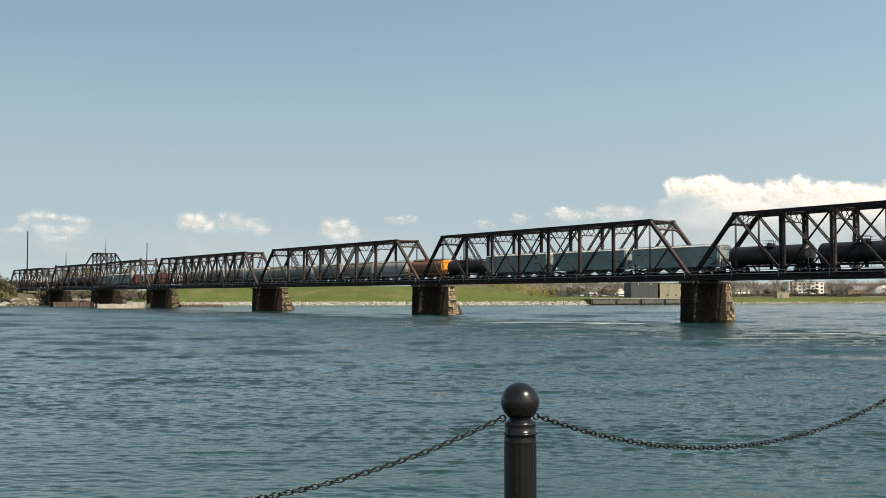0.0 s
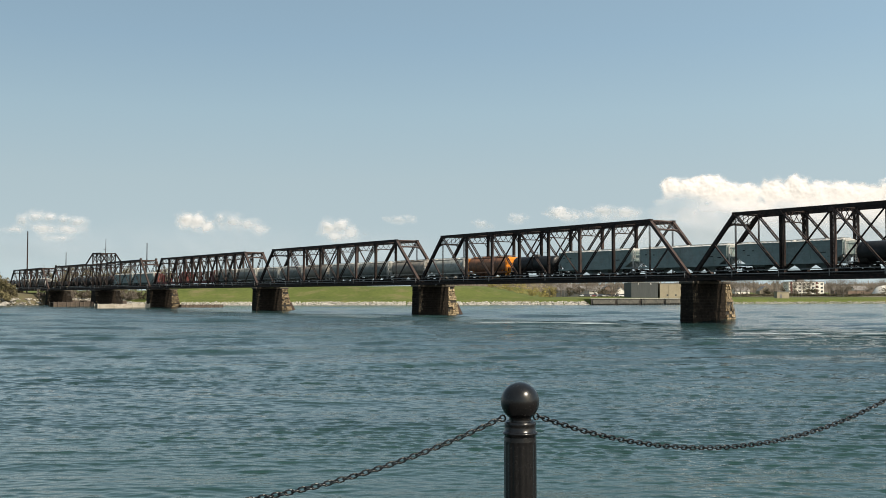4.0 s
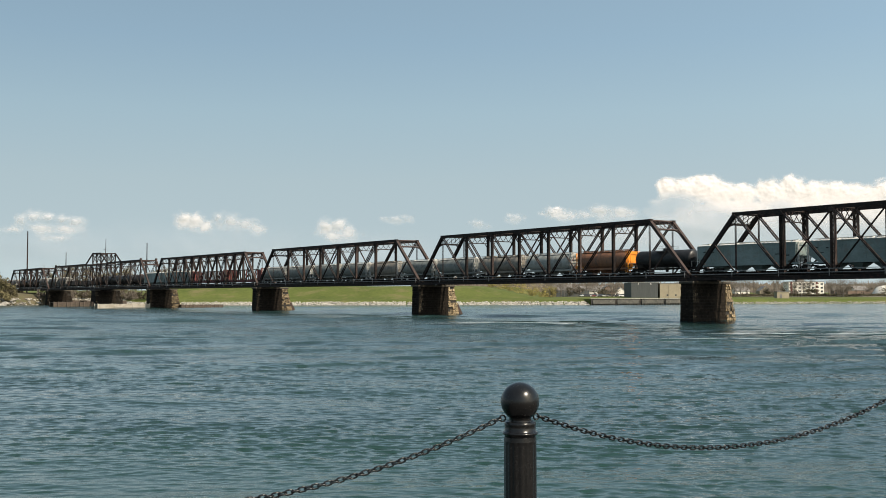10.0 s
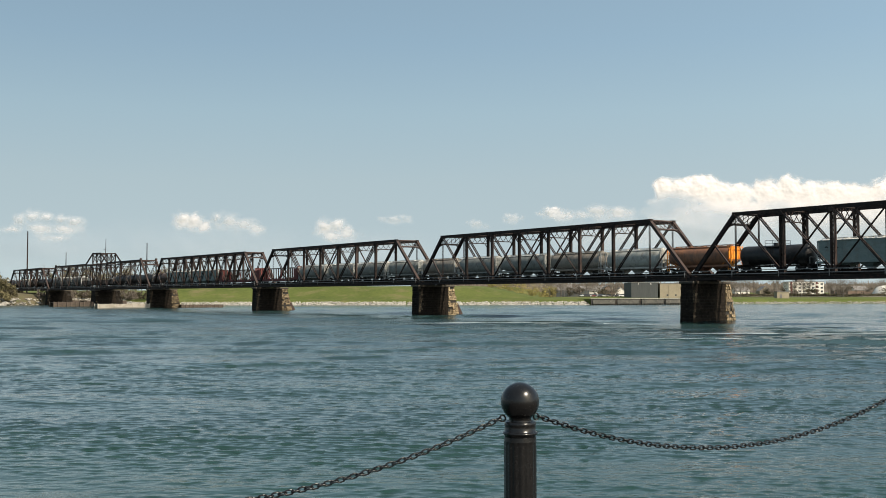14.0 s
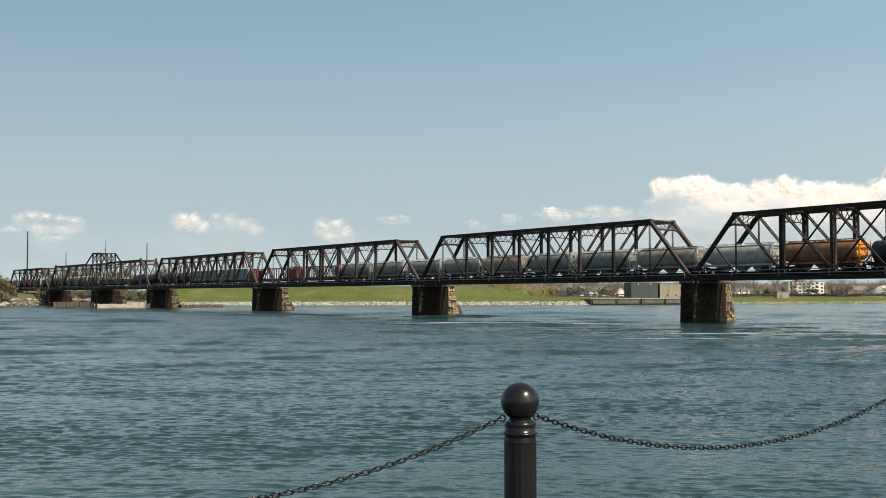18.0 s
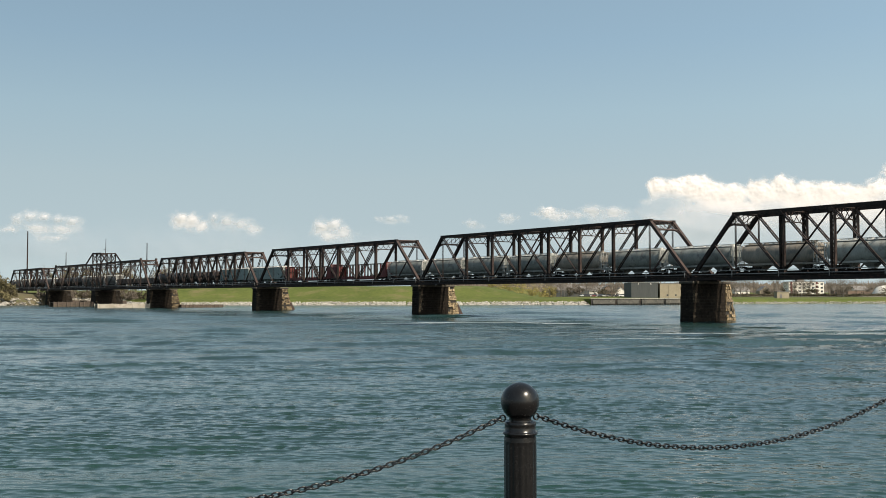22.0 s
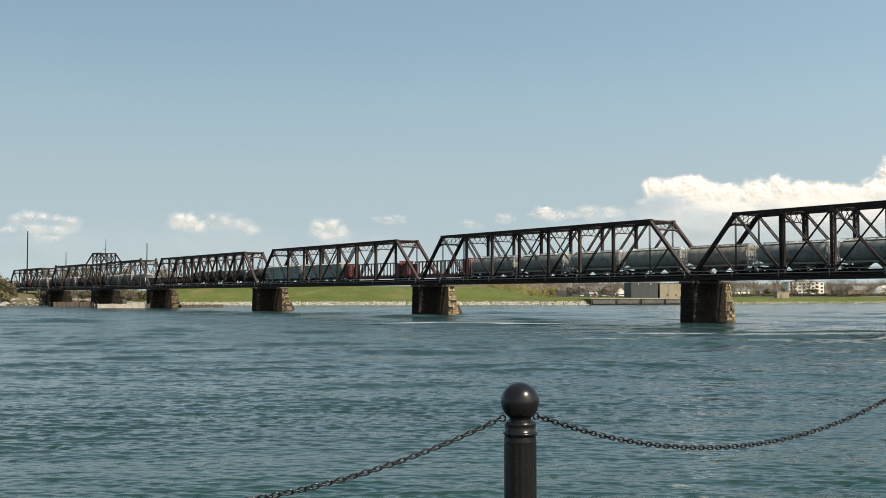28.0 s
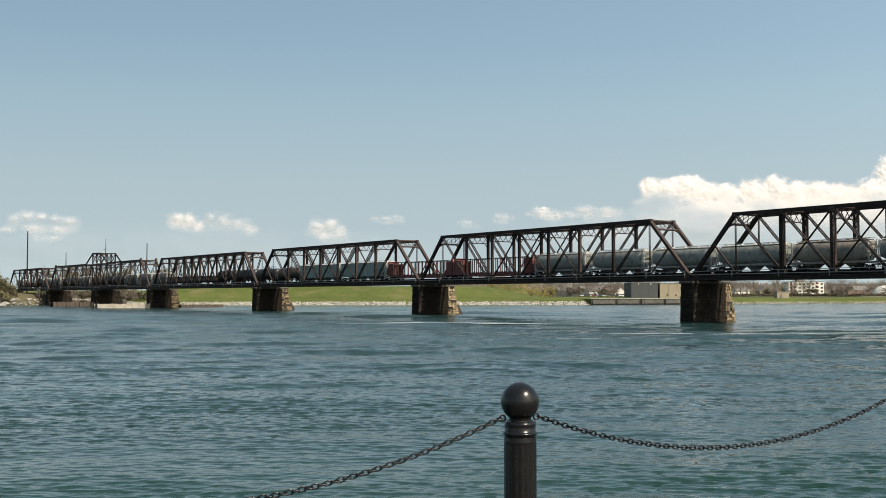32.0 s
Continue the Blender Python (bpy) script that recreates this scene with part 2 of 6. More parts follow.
# ---- water, ground ----
def water_material():
    m, t, b = nodes_of("river_water")
    n, l = t.nodes, t.links
    co = n.new("ShaderNodeTexCoord")
    def noise_at(sx, sy, detail, rough=0.55):
        mp = n.new("ShaderNodeMapping")
        mp.inputs["Scale"].default_value = (sx, sy, 1)
        l.new(co.outputs["Object"], mp.inputs[0])
        k = n.new("ShaderNodeTexNoise")
        k.inputs["Scale"].default_value = 1
        k.inputs["Detail"].default_value = detail
        k.inputs["Roughness"].default_value = rough
        l.new(mp.outputs[0], k.inputs["Vector"])
        return k.outputs["Fac"]
    ripples = noise_at(1.7, 6.0, 3)
    chop = noise_at(0.3, 1.0, 4, 0.6)
    swirl = noise_at(0.018, 0.06, 4)
    gusts = noise_at(0.07, 0.13, 5, 0.65)
    mod = n.new("ShaderNodeMapRange")
    mod.inputs["From Min"].default_value, mod.inputs["From Max"].default_value = 0.4, 0.6
    mod.inputs["To Min"].default_value, mod.inputs["To Max"].default_value = 0.15, 1.35
    both = n.new("ShaderNodeMix")
    both.inputs["Factor"].default_value = 0.6
    l.new(swirl, both.inputs["A"])
    l.new(gusts, both.inputs["B"])
    l.new(both.outputs["Result"], mod.inputs["Value"])
    a = n.new("ShaderNodeMath")
    a.operation = "MULTIPLY_ADD"
    a.inputs[1].default_value = 0.4
    l.new(chop, a.inputs[0])
    fine = n.new("ShaderNodeMath")
    fine.operation = "MULTIPLY"
    fine.inputs[1].default_value = 0.3
    l.new(ripples, fine.inputs[0])
    l.new(fine.outputs[0], a.inputs[2])
    h = n.new("ShaderNodeMath")
    h.operation = "MULTIPLY"
    l.new(a.outputs[0], h.inputs[0])
    l.new(mod.outputs[0], h.inputs[1])
    # the chop is livelier out in the open stream than under the near bank
    place_ = n.new("ShaderNodeSeparateXYZ")
    l.new(co.outputs["Object"], place_.inputs[0])
    lively = n.new("ShaderNodeMapRange")
    lively.inputs["From Min"].default_value, lively.inputs["From Max"].default_value = 40, 120
    lively.inputs["To Min"].default_value, lively.inputs["To Max"].default_value = 0.7, 2.6
    l.new(place_.outputs["Y"], lively.inputs["Value"])
    h2 = n.new("ShaderNodeMath")
    h2.operation = "MULTIPLY"
    l.new(h.outputs[0], h2.inputs[0])
    l.new(lively.outputs[0], h2.inputs[1])
    bp = n.new("ShaderNodeBump")
    bp.inputs["Strength"].default_value = 1.0
    bp.inputs["Distance"].default_value = 0.08
    # long low boils of the current
    boils = noise_at(0.2, 0.12, 4, 0.62)
    tot = n.new("ShaderNodeMath")
    tot.operation = "MULTIPLY_ADD"
    tot.inputs[1].default_value = 1.5
    l.new(boils, tot.inputs[0])
    l.new(h2.outputs[0], tot.inputs[2])
    l.new(tot.outputs[0], bp.inputs["Height"])
    # the unresolved ripples tip the mean of the wave faces a little
    lean = n.new("ShaderNodeVectorMath")
    tilt = n.new("ShaderNodeVectorMath")
    tilt.operation = "MULTIPLY"
    tilt.inputs[0].default_value = (0, 0.0015, 0)
    l.new(lively.outputs[0], tilt.inputs[1])
    l.new(tilt.outputs[0], lean.inputs[1])
    unit = n.new("ShaderNodeVectorMath")
    unit.operation = "NORMALIZE"
    l.new(bp.outputs[0], lean.inputs[0])
    l.new(lean.outputs[0], unit.inputs[0])
    l.new(unit.outputs[0], b.inputs["Normal"])
    ramp = n.new("ShaderNodeValToRGB")
    e = ramp.color_ramp.elements
    e[0].position, e[1].position = 0.35, 0.7
    e[0].color, e[1].color = (0.0095, 0.0275, 0.0265, 1), (0.0175, 0.0435, 0.0405, 1)
    l.new(swirl, ramp.inputs[0])
    shoal = n.new("ShaderNodeMapRange")
    shoal.inputs["From Min"].default_value, shoal.inputs["From Max"].default_value = 19, 34
    shoal.inputs["To Min"].default_value, shoal.inputs["To Max"].default_value = 0.7, 0.0
    l.new(place_.outputs["Y"], shoal.inputs["Value"])
    green = n.new("ShaderNodeMixRGB")
    green.inputs[2].default_value = (0.006, 0.032, 0.021, 1)
    l.new(shoal.outputs[0], green.inputs[0])
    l.new(ramp.outputs[0], green.inputs[1])
    l.new(green.outputs[0], b.inputs["Base Color"])
    # ripples too small to tell apart blur the reflections out in the stream
    blur = n.new("ShaderNodeMapRange")
    blur.inputs["From Min"].default_value, blur.inputs["From Max"].default_value = 45, 150
    blur.inputs["To Min"].default_value, blur.inputs["To Max"].default_value = 0.05, 0.16
    l.new(place_.outputs["Y"], blur.inputs["Value"])
    l.new(blur.outputs[0], b.inputs["Roughness"])
    b.inputs["IOR"].default_value = 1.42
    return m


def far_edge(x):
    """The far waterline's distance at x."""
    bay = 32 * smooth(-186, -180, x) * (1 - smooth(-150, -128, x))
    return bay + 436 + 44 * min(1, max(0, (x - 60) / 120)) + 0.05 * max(0, x - 180) + 4 * noise.noise(Vector((x * 0.02, 0, 0)))


SHORE = Vector((0.3949, 5.3, 0))
SHORE_DIR = Vector((math.cos(radians(25)), math.sin(radians(25)), 0))
SHORE_OUT = Vector((-SHORE_DIR.y, SHORE_DIR.x, 0))
QUAY = 2.77


def smooth(a, b, x):
    t = min(1, max(0, (x - a) / (b - a)))
    return t * t * (3 - 2 * t)


def land(x, y):
    """Height of the ground sheet."""
    out = (Vector((x, y, 0)) - SHORE).dot(SHORE_OUT)
    near = QUAY - 0.3 - 6 * smooth(-16, -4, out)
    if out < 60:
        return near
    back_ = y - far_edge(x)
    if back_ < -2:
        return -3.0
    # left of the gap the bank is a grassed dike, right of it low flat land
    dike = 1 - smooth(10, 46, x - 0.1 * (y - 440))
    dike *= 0.45 + 0.55 * smooth(-150, -118, x)
    low = -1.5 + 3.8 * smooth(-2, 5, back_)
    rise = 5.6 * smooth(6, 32, back_) * dike + 0.8 * smooth(10, 80, back_) + 4.0 * smooth(150, 700, back_)
    rough = 0.25 * noise.noise(Vector((x * 0.05, y * 0.05, 0))) * smooth(4, 12, back_)
    return low + rise + rough


def ground():
    xs = [-4600, -2600, -1500, -900, -600] + list(range(-420, 421, 7)) + [600, 900, 1500, 2600, 4600]
    ys = [-1500, -600, -200, -60, -25] + [a * 0.5 for a in range(-20, 60)] + [34, 44, 60, 100, 200, 330, 400, 410, 420] + [424 + 2 * a for a in range(60)] + [550, 570, 600, 650, 720, 820, 1000, 1400, 2200, 3400, 4800]
    s = Shape()
    nx = len(xs)
    s.v = [(x, y, land(x, y)) for y in ys for x in xs]
    s.f = [(j * nx + i, j * nx + i + 1, (j + 1) * nx + i + 1, (j + 1) * nx + i) for j in range(len(ys) - 1) for i in range(nx - 1)]
    s.smooth = [True] * len(s.f)
    me = s.mesh("ground", GRASS)
    me.materials.append(SOIL)
    for face in me.polygons:
        if face.center.x < -148 + 0.6 * max(0, face.center.y - 490) and 420 < face.center.y < 540:
            face.material_index = 1
    ob = new("ground", me)
    tagged(ob, "grassy river banks with a green dike and low flat land", "ground", kind="structure")


ground()


WAVES = 200
wave_rng = np.random.default_rng(4)
# wavelengths from 0.2 m ripples to 18 m swells; the crests lie mostly along the river
wave_len = 0.2 * (18 / 0.2) ** ((np.arange(WAVES) + wave_rng.random(WAVES)) / WAVES)
wave_dir = wave_rng.normal(0, 1, WAVES) * np.where(wave_len > 3, 0.34, 0.52)
wave_kx = 2 * math.pi / wave_len * np.sin(wave_dir)
wave_ky = 2 * math.pi / wave_len * np.cos(wave_dir)
wave_phase = wave_rng.random(WAVES) * 2 * math.pi
wave_high = 0.142 * math.sqrt(2 / WAVES) * wave_len / (2 * math.pi) * np.interp(np.log(wave_len), np.log([0.2, 0.4, 0.8, 1.6, 3.0, 6.0, 18.0]), [1.5, 1.75, 1.2, 0.72, 0.6, 0.55, 0.4])
# long, even swells of the open stream
LONG = 44
long_len = 7 * (30 / 7) ** ((np.arange(LONG) + wave_rng.random(LONG)) / LONG)
long_dir = wave_rng.normal(0, 0.2, LONG)
long_kx = 2 * math.pi / long_len * np.sin(long_dir)
long_ky = 2 * math.pi / long_len * np.cos(long_dir)
long_phase = wave_rng.random(LONG) * 2 * math.pi
long_high = 0.052 * math.sqrt(2 / LONG) * long_len / (2 * math.pi)
gust_kx = wave_rng.normal(0, 0.10, 16)
gust_ky = wave_rng.normal(0, 0.22, 16)
gust_phase = wave_rng.random(16) * 2 * math.pi


def swell(xs, y, gap_x, gap_y):
    """Heights of one row of the water: many small wave trains, roughened by gusts; those shorter than the mesh's gaps fade out."""
    keep = 1 / (1 + (2.0 * gap_x * np.abs(wave_kx) / 6.283) ** 4) / (1 + (2.0 * gap_y * np.abs(wave_ky) / 6.283) ** 4)
    gust = np.cos(np.outer(xs, gust_kx) + gust_ky * y + gust_phase).sum(axis=1) / 4
    gust = 0.95 + 0.5 * np.tanh(gust)
    short = wave_len < 1.8
    # the longer swells grow out in the main stream
    high = wave_high * keep * np.where(wave_len < 0.9, 1.0, 0.6 + 0.95 * smooth(32, 85, y))
    turn = np.outer(xs, wave_kx) + wave_ky * y + wave_phase
    up = np.cos(turn) * high
    # the water gathers towards the crests, which narrows them, and their fronts lean over towards the near bank
    gather = -np.sin(turn) * (high * np.cos(wave_dir))
    h = up[:, short].sum(axis=1) * gust + up[:, ~short].sum(axis=1)
    g = gather[:, short].sum(axis=1) * gust + gather[:, ~short].sum(axis=1)
    keep = 1 / (1 + (2.0 * gap_y * long_ky / 6.283) ** 4)
    h = h + smooth(100, 190, y) * (np.cos(np.outer(xs, long_kx) + long_ky * y + long_phase) * (long_high * keep)).sum(axis=1)
    return h, 0.4 * g - 2.0 * h


def sheet(name, verts, quads, rest, material):
    """A smooth mesh from arrays of points and four-sided faces, and a few larger faces."""
    me = bpy.data.meshes.new(name)
    loops = np.concatenate([quads.ravel()] + [np.array(f) for f in rest]).astype(np.int32)
    sizes = [len(f) for f in rest]
    starts = np.concatenate([np.arange(len(quads)) * 4, len(quads) * 4 + np.cumsum([0] + sizes)[:-1]]).astype(np.int32)
    me.vertices.add(len(verts))
    me.vertices.foreach_set("co", verts.astype(np.float32).ravel())
    me.loops.add(len(loops))
    me.loops.foreach_set("vertex_index", loops)
    me.polygons.add(len(starts))
    me.polygons.foreach_set("loop_start", starts)
    me.polygons.foreach_set("use_smooth", np.ones(len(starts), bool))
    me.materials.append(material)
    me.update(calc_edges=True)
    me.validate()
    return me


WATER = water_material()


def water():
    """One sheet: waves in the reach before the viewer, flat beyond it."""
    rows = []
    y = 19.0
    def gap(y):
        return max(0.05, y * y / (EYE[2] * 1815) * 0.5)
    while y < 428:
        rows.append(y)
        y += gap(y)
    cols, n = 800, len(rows)
    edge = np.minimum(1.0, np.minimum(np.arange(cols), np.arange(cols)[::-1]) / 4)
    verts = np.zeros((n, cols, 3))
    for j, y in enumerate(rows):
        xs = np.linspace(-0.47 * y - 3, 0.47 * y + 42, cols)
        fade = smooth(0, 2.5, y - 19.0) * (1 - smooth(330, 420, y))
        verts[j, :, 0], verts[j, :, 1] = xs, y
        h, g = swell(xs, y, xs[1] - xs[0], gap(y))
        verts[j, :, 2] = fade * edge * h
        verts[j, :, 1] += fade * edge * g
    a = (np.arange(n - 1)[:, None] * cols + np.arange(cols - 1)[None, :]).ravel()
    quads = np.stack([a, a + 1, a + cols + 1, a + cols], axis=1)
    k = n * cols
    ya, yb = rows[0], rows[-1]
    rim = np.array([(-4700, -1500, 0), (4700, -1500, 0), (4700, 4700, 0), (-4700, 4700, 0), (-4700, ya, 0), (4700, ya, 0), (4700, yb, 0), (-4700, yb, 0)])
    near = list(range(cols))
    far = list(range((n - 1) * cols, n * cols))
    rest = [[k + 4, k, k + 1, k + 5] + near[::-1], far + [k + 6, k + 2, k + 3, k + 7], [k + 4] + [j * cols for j in range(n)] + [k + 7], [k + 5, k + 6] + [j * cols + cols - 1 for j in reversed(range(n))]]
    me = sheet("water", np.concatenate([verts.reshape(-1, 3), rim]), quads, rest, WATER)
    return tagged(new("water", me), "rippled blue-green river water flowing past the piers", "water", kind="structure")


river = water()


def bank_paving():
    """The viewer's bank: a paved promenade and its sea wall."""
    s = Shape()
    a, b = SHORE - SHORE_DIR * 120, SHORE + SHORE_DIR * 130
    e0, e1, i0, i1 = a + SHORE_OUT * 0.35, b + SHORE_OUT * 0.35, a - SHORE_OUT * 30, b - SHORE_OUT * 30
    low, high = Vector((0, 0, QUAY - 0.25)), Vector((0, 0, QUAY))
    s.add([p + h for h in (low, high) for p in (i0, i1, e1, e0)], [(3, 2, 1, 0), (4, 5, 6, 7), (0, 1, 5, 4), (1, 2, 6, 5), (2, 3, 7, 6), (3, 0, 4, 7)])
    tagged(new("pavement", s.mesh("pavement", PATH)), "dark asphalt riverside path", "pavement", kind="structure")
    w = Shape()
    w.beam(a + SHORE_OUT * 0.02 + Vector((0, 0, 0.2)), b + SHORE_OUT * 0.02 + Vector((0, 0, 0.2)), 0.5, 2 * (QUAY - 0.46))
    tagged(new("sea_wall", w.mesh("sea_wall", CONC)), "concrete river wall below the promenade", "wall", kind="structure")


bank_paving()


# ---- the truss bridge ----
H2 = WIDE / 2


def lattice(s, a, b, c, d, count, w=0.07):
    """Crossed thin bars in the quadrilateral a b (top) c d (bottom)."""
    a, b, c, d = (Vector(p) for p in (a, b, c, d))
    for i in range(count):
        f, g = i / count, (i + 1) / count
        t0, t1, b0, b1 = a.lerp(b, f), a.lerp(b, g), c.lerp(d, f), c.lerp(d, g)
        nrm = (b - a).cross(c - a)
        s.beam(t0, b1, w, w, nrm)
        s.beam(t1, b0, w, w, nrm)


def laced_post(x, y, z0, z1, size=0.40):
    """Two channels joined by lacing bars."""
    s = Shape()
    for k in (-1, 1):
        s.box((x + k * (size / 2 - 0.05), y, (z0 + z1) / 2), (0.10, size, z1 - z0))
    n = max(4, int((z1 - z0) / 0.62))
    for i in range(n):
        za, zb = z0 + (z1 - z0) * i / n, z0 + (z1 - z0) * (i + 1) / n
        k = 1 if i % 2 else -1
        for face in (-1, 1):
            s.beam((x - k * size * 0.42, y + face * size * 0.46, za), (x + k * size * 0.42, y + face * size * 0.46, zb), 0.02, 0.09, (1, 0, 0.3))
    s.box((x, y, z1 - 0.3), (size + 0.25, size + 0.04, 0.6))
    s.box((x, y, z0 + 0.25), (size + 0.2, size + 0.04, 0.5))
    return s


def eyebars(p, q, y, gap=0.16, w=0.05, h=0.17):
    s = Shape()
    for k in (-1, 1):
        s.beam((p[0] + k * 0.0, y + k * gap, p[1]), (q[0], y + k * gap, q[1]), w, h, (0, 1, 0.001))
    return s


def web(ob, xs, y, top, foot, heavy, counters, stem=STEEL):
    """Posts, diagonals and hangers of one truss between its hip points."""
    n = len(xs) - 1
    zt, zb = top - 0.3, foot
    mid = n / 2
    for i in range(1, n):
        if i in (1, n - 1):
            s = Shape()
            for k in (-1, 1):
                s.beam((xs[i], y + k * 0.12, zb), (xs[i], y + k * 0.12, zt), 0.06, 0.12, (1, 0, 0))
            part("hanger", s, stem, ob)
        else:
            part("post", laced_post(xs[i], y, zb, zt, 0.46 * heavy), RUST_SUNLIT if i % 3 == 0 else stem, ob)
    for i in range(1, n - 1):
        x0, x1 = xs[i], xs[i + 1]
        down = (x0, x1) if (i + 0.5) < mid else (x1, x0)
        part("diagonal", eyebars((down[0], zt), (down[1], zb), y, 0.2 * heavy, 0.08, 0.25 * heavy), stem, ob)
        if abs(i + 0.5 - mid) <= counters:
            part("counter_brace", eyebars((down[1], zt), (down[0], zb), y, 0.09, 0.06, 0.17 * heavy), stem, ob)
    # short struts from the middle of each end post to the foot of the first hanger
    for a, b in ((0, 1), (n, n - 1)):
        xm, zm = (xs[a] + xs[b]) / 2, (zt + zb) / 2
        s = Shape()
        s.beam((xm, y, zm), (xs[b], y, zb), 0.22, 0.2, (0, 1, 0))
        part("end_strut", s, RUST_SUNLIT, ob)


def portal(ob, xs0, xs1, top, foot, material):
    """The lattice portal in the sloping plane of the end posts, with curved knees."""
    hip, toe = Vector((xs1, 0, top - 0.15)), Vector((xs0, 0, foot))
    d = (toe - hip).normalized()
    up = Vector((0, 1, 0)).cross(d)
    s = Shape()
    side = Vector((0, H2, 0))
    deep = 2.1
    for k in (0.1, deep):
        s.beam(hip + d * k - side, hip + d * k + side, 0.26, 0.22, up)
    lattice(s, hip + d * 0.15 - side, hip + d * 0.15 + side, hip + d * deep - side, hip + d * deep + side, 5, 0.08)
    for k in (-1, 1):
        pts = []
        for j in range(7):
            a = j / 6 * math.pi / 2
            pts.append(hip + d * (deep + 2.0 * (1 - math.cos(a)) * 1.0) + side * k * (1 - 0.55 * (1 - math.sin(a)) ** 1.0))
        for p, q in zip(pts, pts[1:]):
            s.beam(p, q, 0.16, 0.2, up)
    part("portal_lattice", s, material, ob)


def sway(ob, x, top, depth=1.9):
    s = Shape()
    zt, zb = top - 0.2, top - depth
    s.beam((x, -H2, zt), (x, H2, zt), 0.22, 0.24)
    s.beam((x, -H2, zb), (x, H2, zb), 0.16, 0.16)
    lattice(s, (x, -H2, zt), (x, H2, zt), (x, -H2, zb), (x, H2, zb), 4, 0.085)
    for k in (-1, 1):
        s.beam((x, k * H2, zb - 1.1), (x, k * (H2 - 0.9), zb), 0.1, 0.12)
    part("sway_frame", s, STEEL, ob)


def floor_system(ob, xs, rail_z, handrail=True):
    length = xs[-1] - xs[0]
    xm = (xs[0] + xs[-1]) / 2
    for x in xs[1:-1]:
        s = Shape()
        s.box((x, 0, FOOT - 0.48), (0.12, WIDE + 0.2, 0.82))
        for k in (-0.04, -0.91):
            s.box((x, 0, FOOT + k), (0.36, WIDE + 0.2, 0.04))
        part("floor_beam", s, STEEL, ob)
    for y in (-0.95, 0.95):
        s = Shape()
        s.box((xm, y, rail_z - 0.69), (length, 0.05, 0.6))
        for z in (rail_z - 0.39, rail_z - 0.99):
            s.box((xm, y, z), (length, 0.28, 0.04))
        part("stringer", s, STEEL, ob)
    s = Shape()
    n = int(length / 0.42)
    for i in range(n):
        s.box((xs[0] + (i + 0.5) * length / n, 0, rail_z - 0.267), (0.26, 4.9, 0.2))
    tagged(part("sleeper_bed", s, TIE, ob), kind="stuff")
    for y in (-0.755, 0.755):
        s = Shape()
        s.box((xm, y, rail_z - 0.02), (length, 0.07, 0.04))
        s.box((xm, y, rail_z - 0.09), (length, 0.02, 0.1))
        s.box((xm, y, rail_z - 0.155), (length, 0.14, 0.02))
        part("rail", s, RAIL, ob)
    s = Shape()
    s.box((xm, -H2 - 0.5, FOOT - 0.24), (length, 0.10, 1.4))
    s.box((xm, -H2 - 0.5, FOOT + 0.47), (length, 0.24, 0.06))
    part("kerb_girder", s, STEEL, ob)
    if handrail:
        # the walkway outside the near truss: a deep kerb beam, deck and two-bar railing
        yw = H2 + 0.62
        s = Shape()
        s.box((xm, yw, FOOT - 0.68), (length, 0.10, 0.44))
        s.box((xm, yw + 0.02, FOOT - 0.44), (length, 0.3, 0.04))
        s.box((xm, yw + 0.02, FOOT - 0.91), (length, 0.3, 0.04))
        part("walkway_beam", s, STEEL, ob)
        s = Shape()
        for j in range(3):
            s.box((xm, yw - 0.48 + 0.17 * j, FOOT - 0.38), (length, 0.15, 0.05))
        part("walkway_planks", s, TIE, ob)
        for z in (FOOT - 0.02, FOOT + 0.5):
            s = Shape()
            s.beam((xs[0], yw, z), (xs[-1], yw, z), 0.09, 0.10)
            part("handrail", s, HANDRAIL, ob)
        for x0, x1 in zip(xs, xs[1:]):
            for x in (x0 + 0.3,):
                s = Shape()
                s.box((x, yw + 0.03, FOOT + 0.02), (0.10, 0.10, 1.1))
                part("handrail_post", s, HANDRAIL, ob)


def chord(ob, xs, y, top, foot, heavy):
    s = Shape()
    a, b = xs[1], xs[-2]
    xm, ln = (a + b) / 2, b - a
    for k in (-1, 1):
        s.box((xm, y + k * 0.22, top - 0.28), (ln + 0.5, 0.06, 0.5))
    s.box((xm, y, top - 0.02), (ln + 0.6, 0.62, 0.04))
    for i, x in enumerate(xs[1:-1]):
        s.box((x, y, top - 0.30), (0.9, 0.54, 0.62))
    n = int(ln / 0.8)
    for i in range(n):
        s.box((a + (i + 0.5) * ln / n, y, top - 0.52), (0.12, 0.5, 0.03))
    part("top_chord", s, STEEL, ob)
    s = Shape()
    for k in (-0.16, 0.16):
        s.box(((xs[0] + xs[-1]) / 2, y + k, foot - 0.05), (xs[-1] - xs[0], 0.06, 0.34))
    for x in xs:
        s.box((x, y, foot), (0.55, 0.5, 0.5))
    part("bottom_chord", s, STEEL, ob)


def end_posts(ob, xs, y, top, foot):
    for a, b in ((0, 1), (-1, -2)):
        s = Shape()
        p, q = Vector((xs[a], y, foot)), Vector((xs[b], y, top - 0.28))
        for k in (-1, 1):
            o = Vector((0, k * 0.22, 0))
            s.beam(p + o, q + o, 0.06, 0.5, (0, 0, 1))
        d = (q - p).normalized()
        up = Vector((0, 1, 0)).cross(d)
        up = up if up.z > 0 else -up
        s.beam(p + up * 0.27, q + up * 0.27, 0.62, 0.04, up)
        s.box((xs[a], y, foot - 0.25), (0.7, 0.6, 0.5))
        # the sunward end post is coloured lighter, as sunlit
        part("end_post", s, RUST_SUNLIT if a == 0 else STEEL, ob)


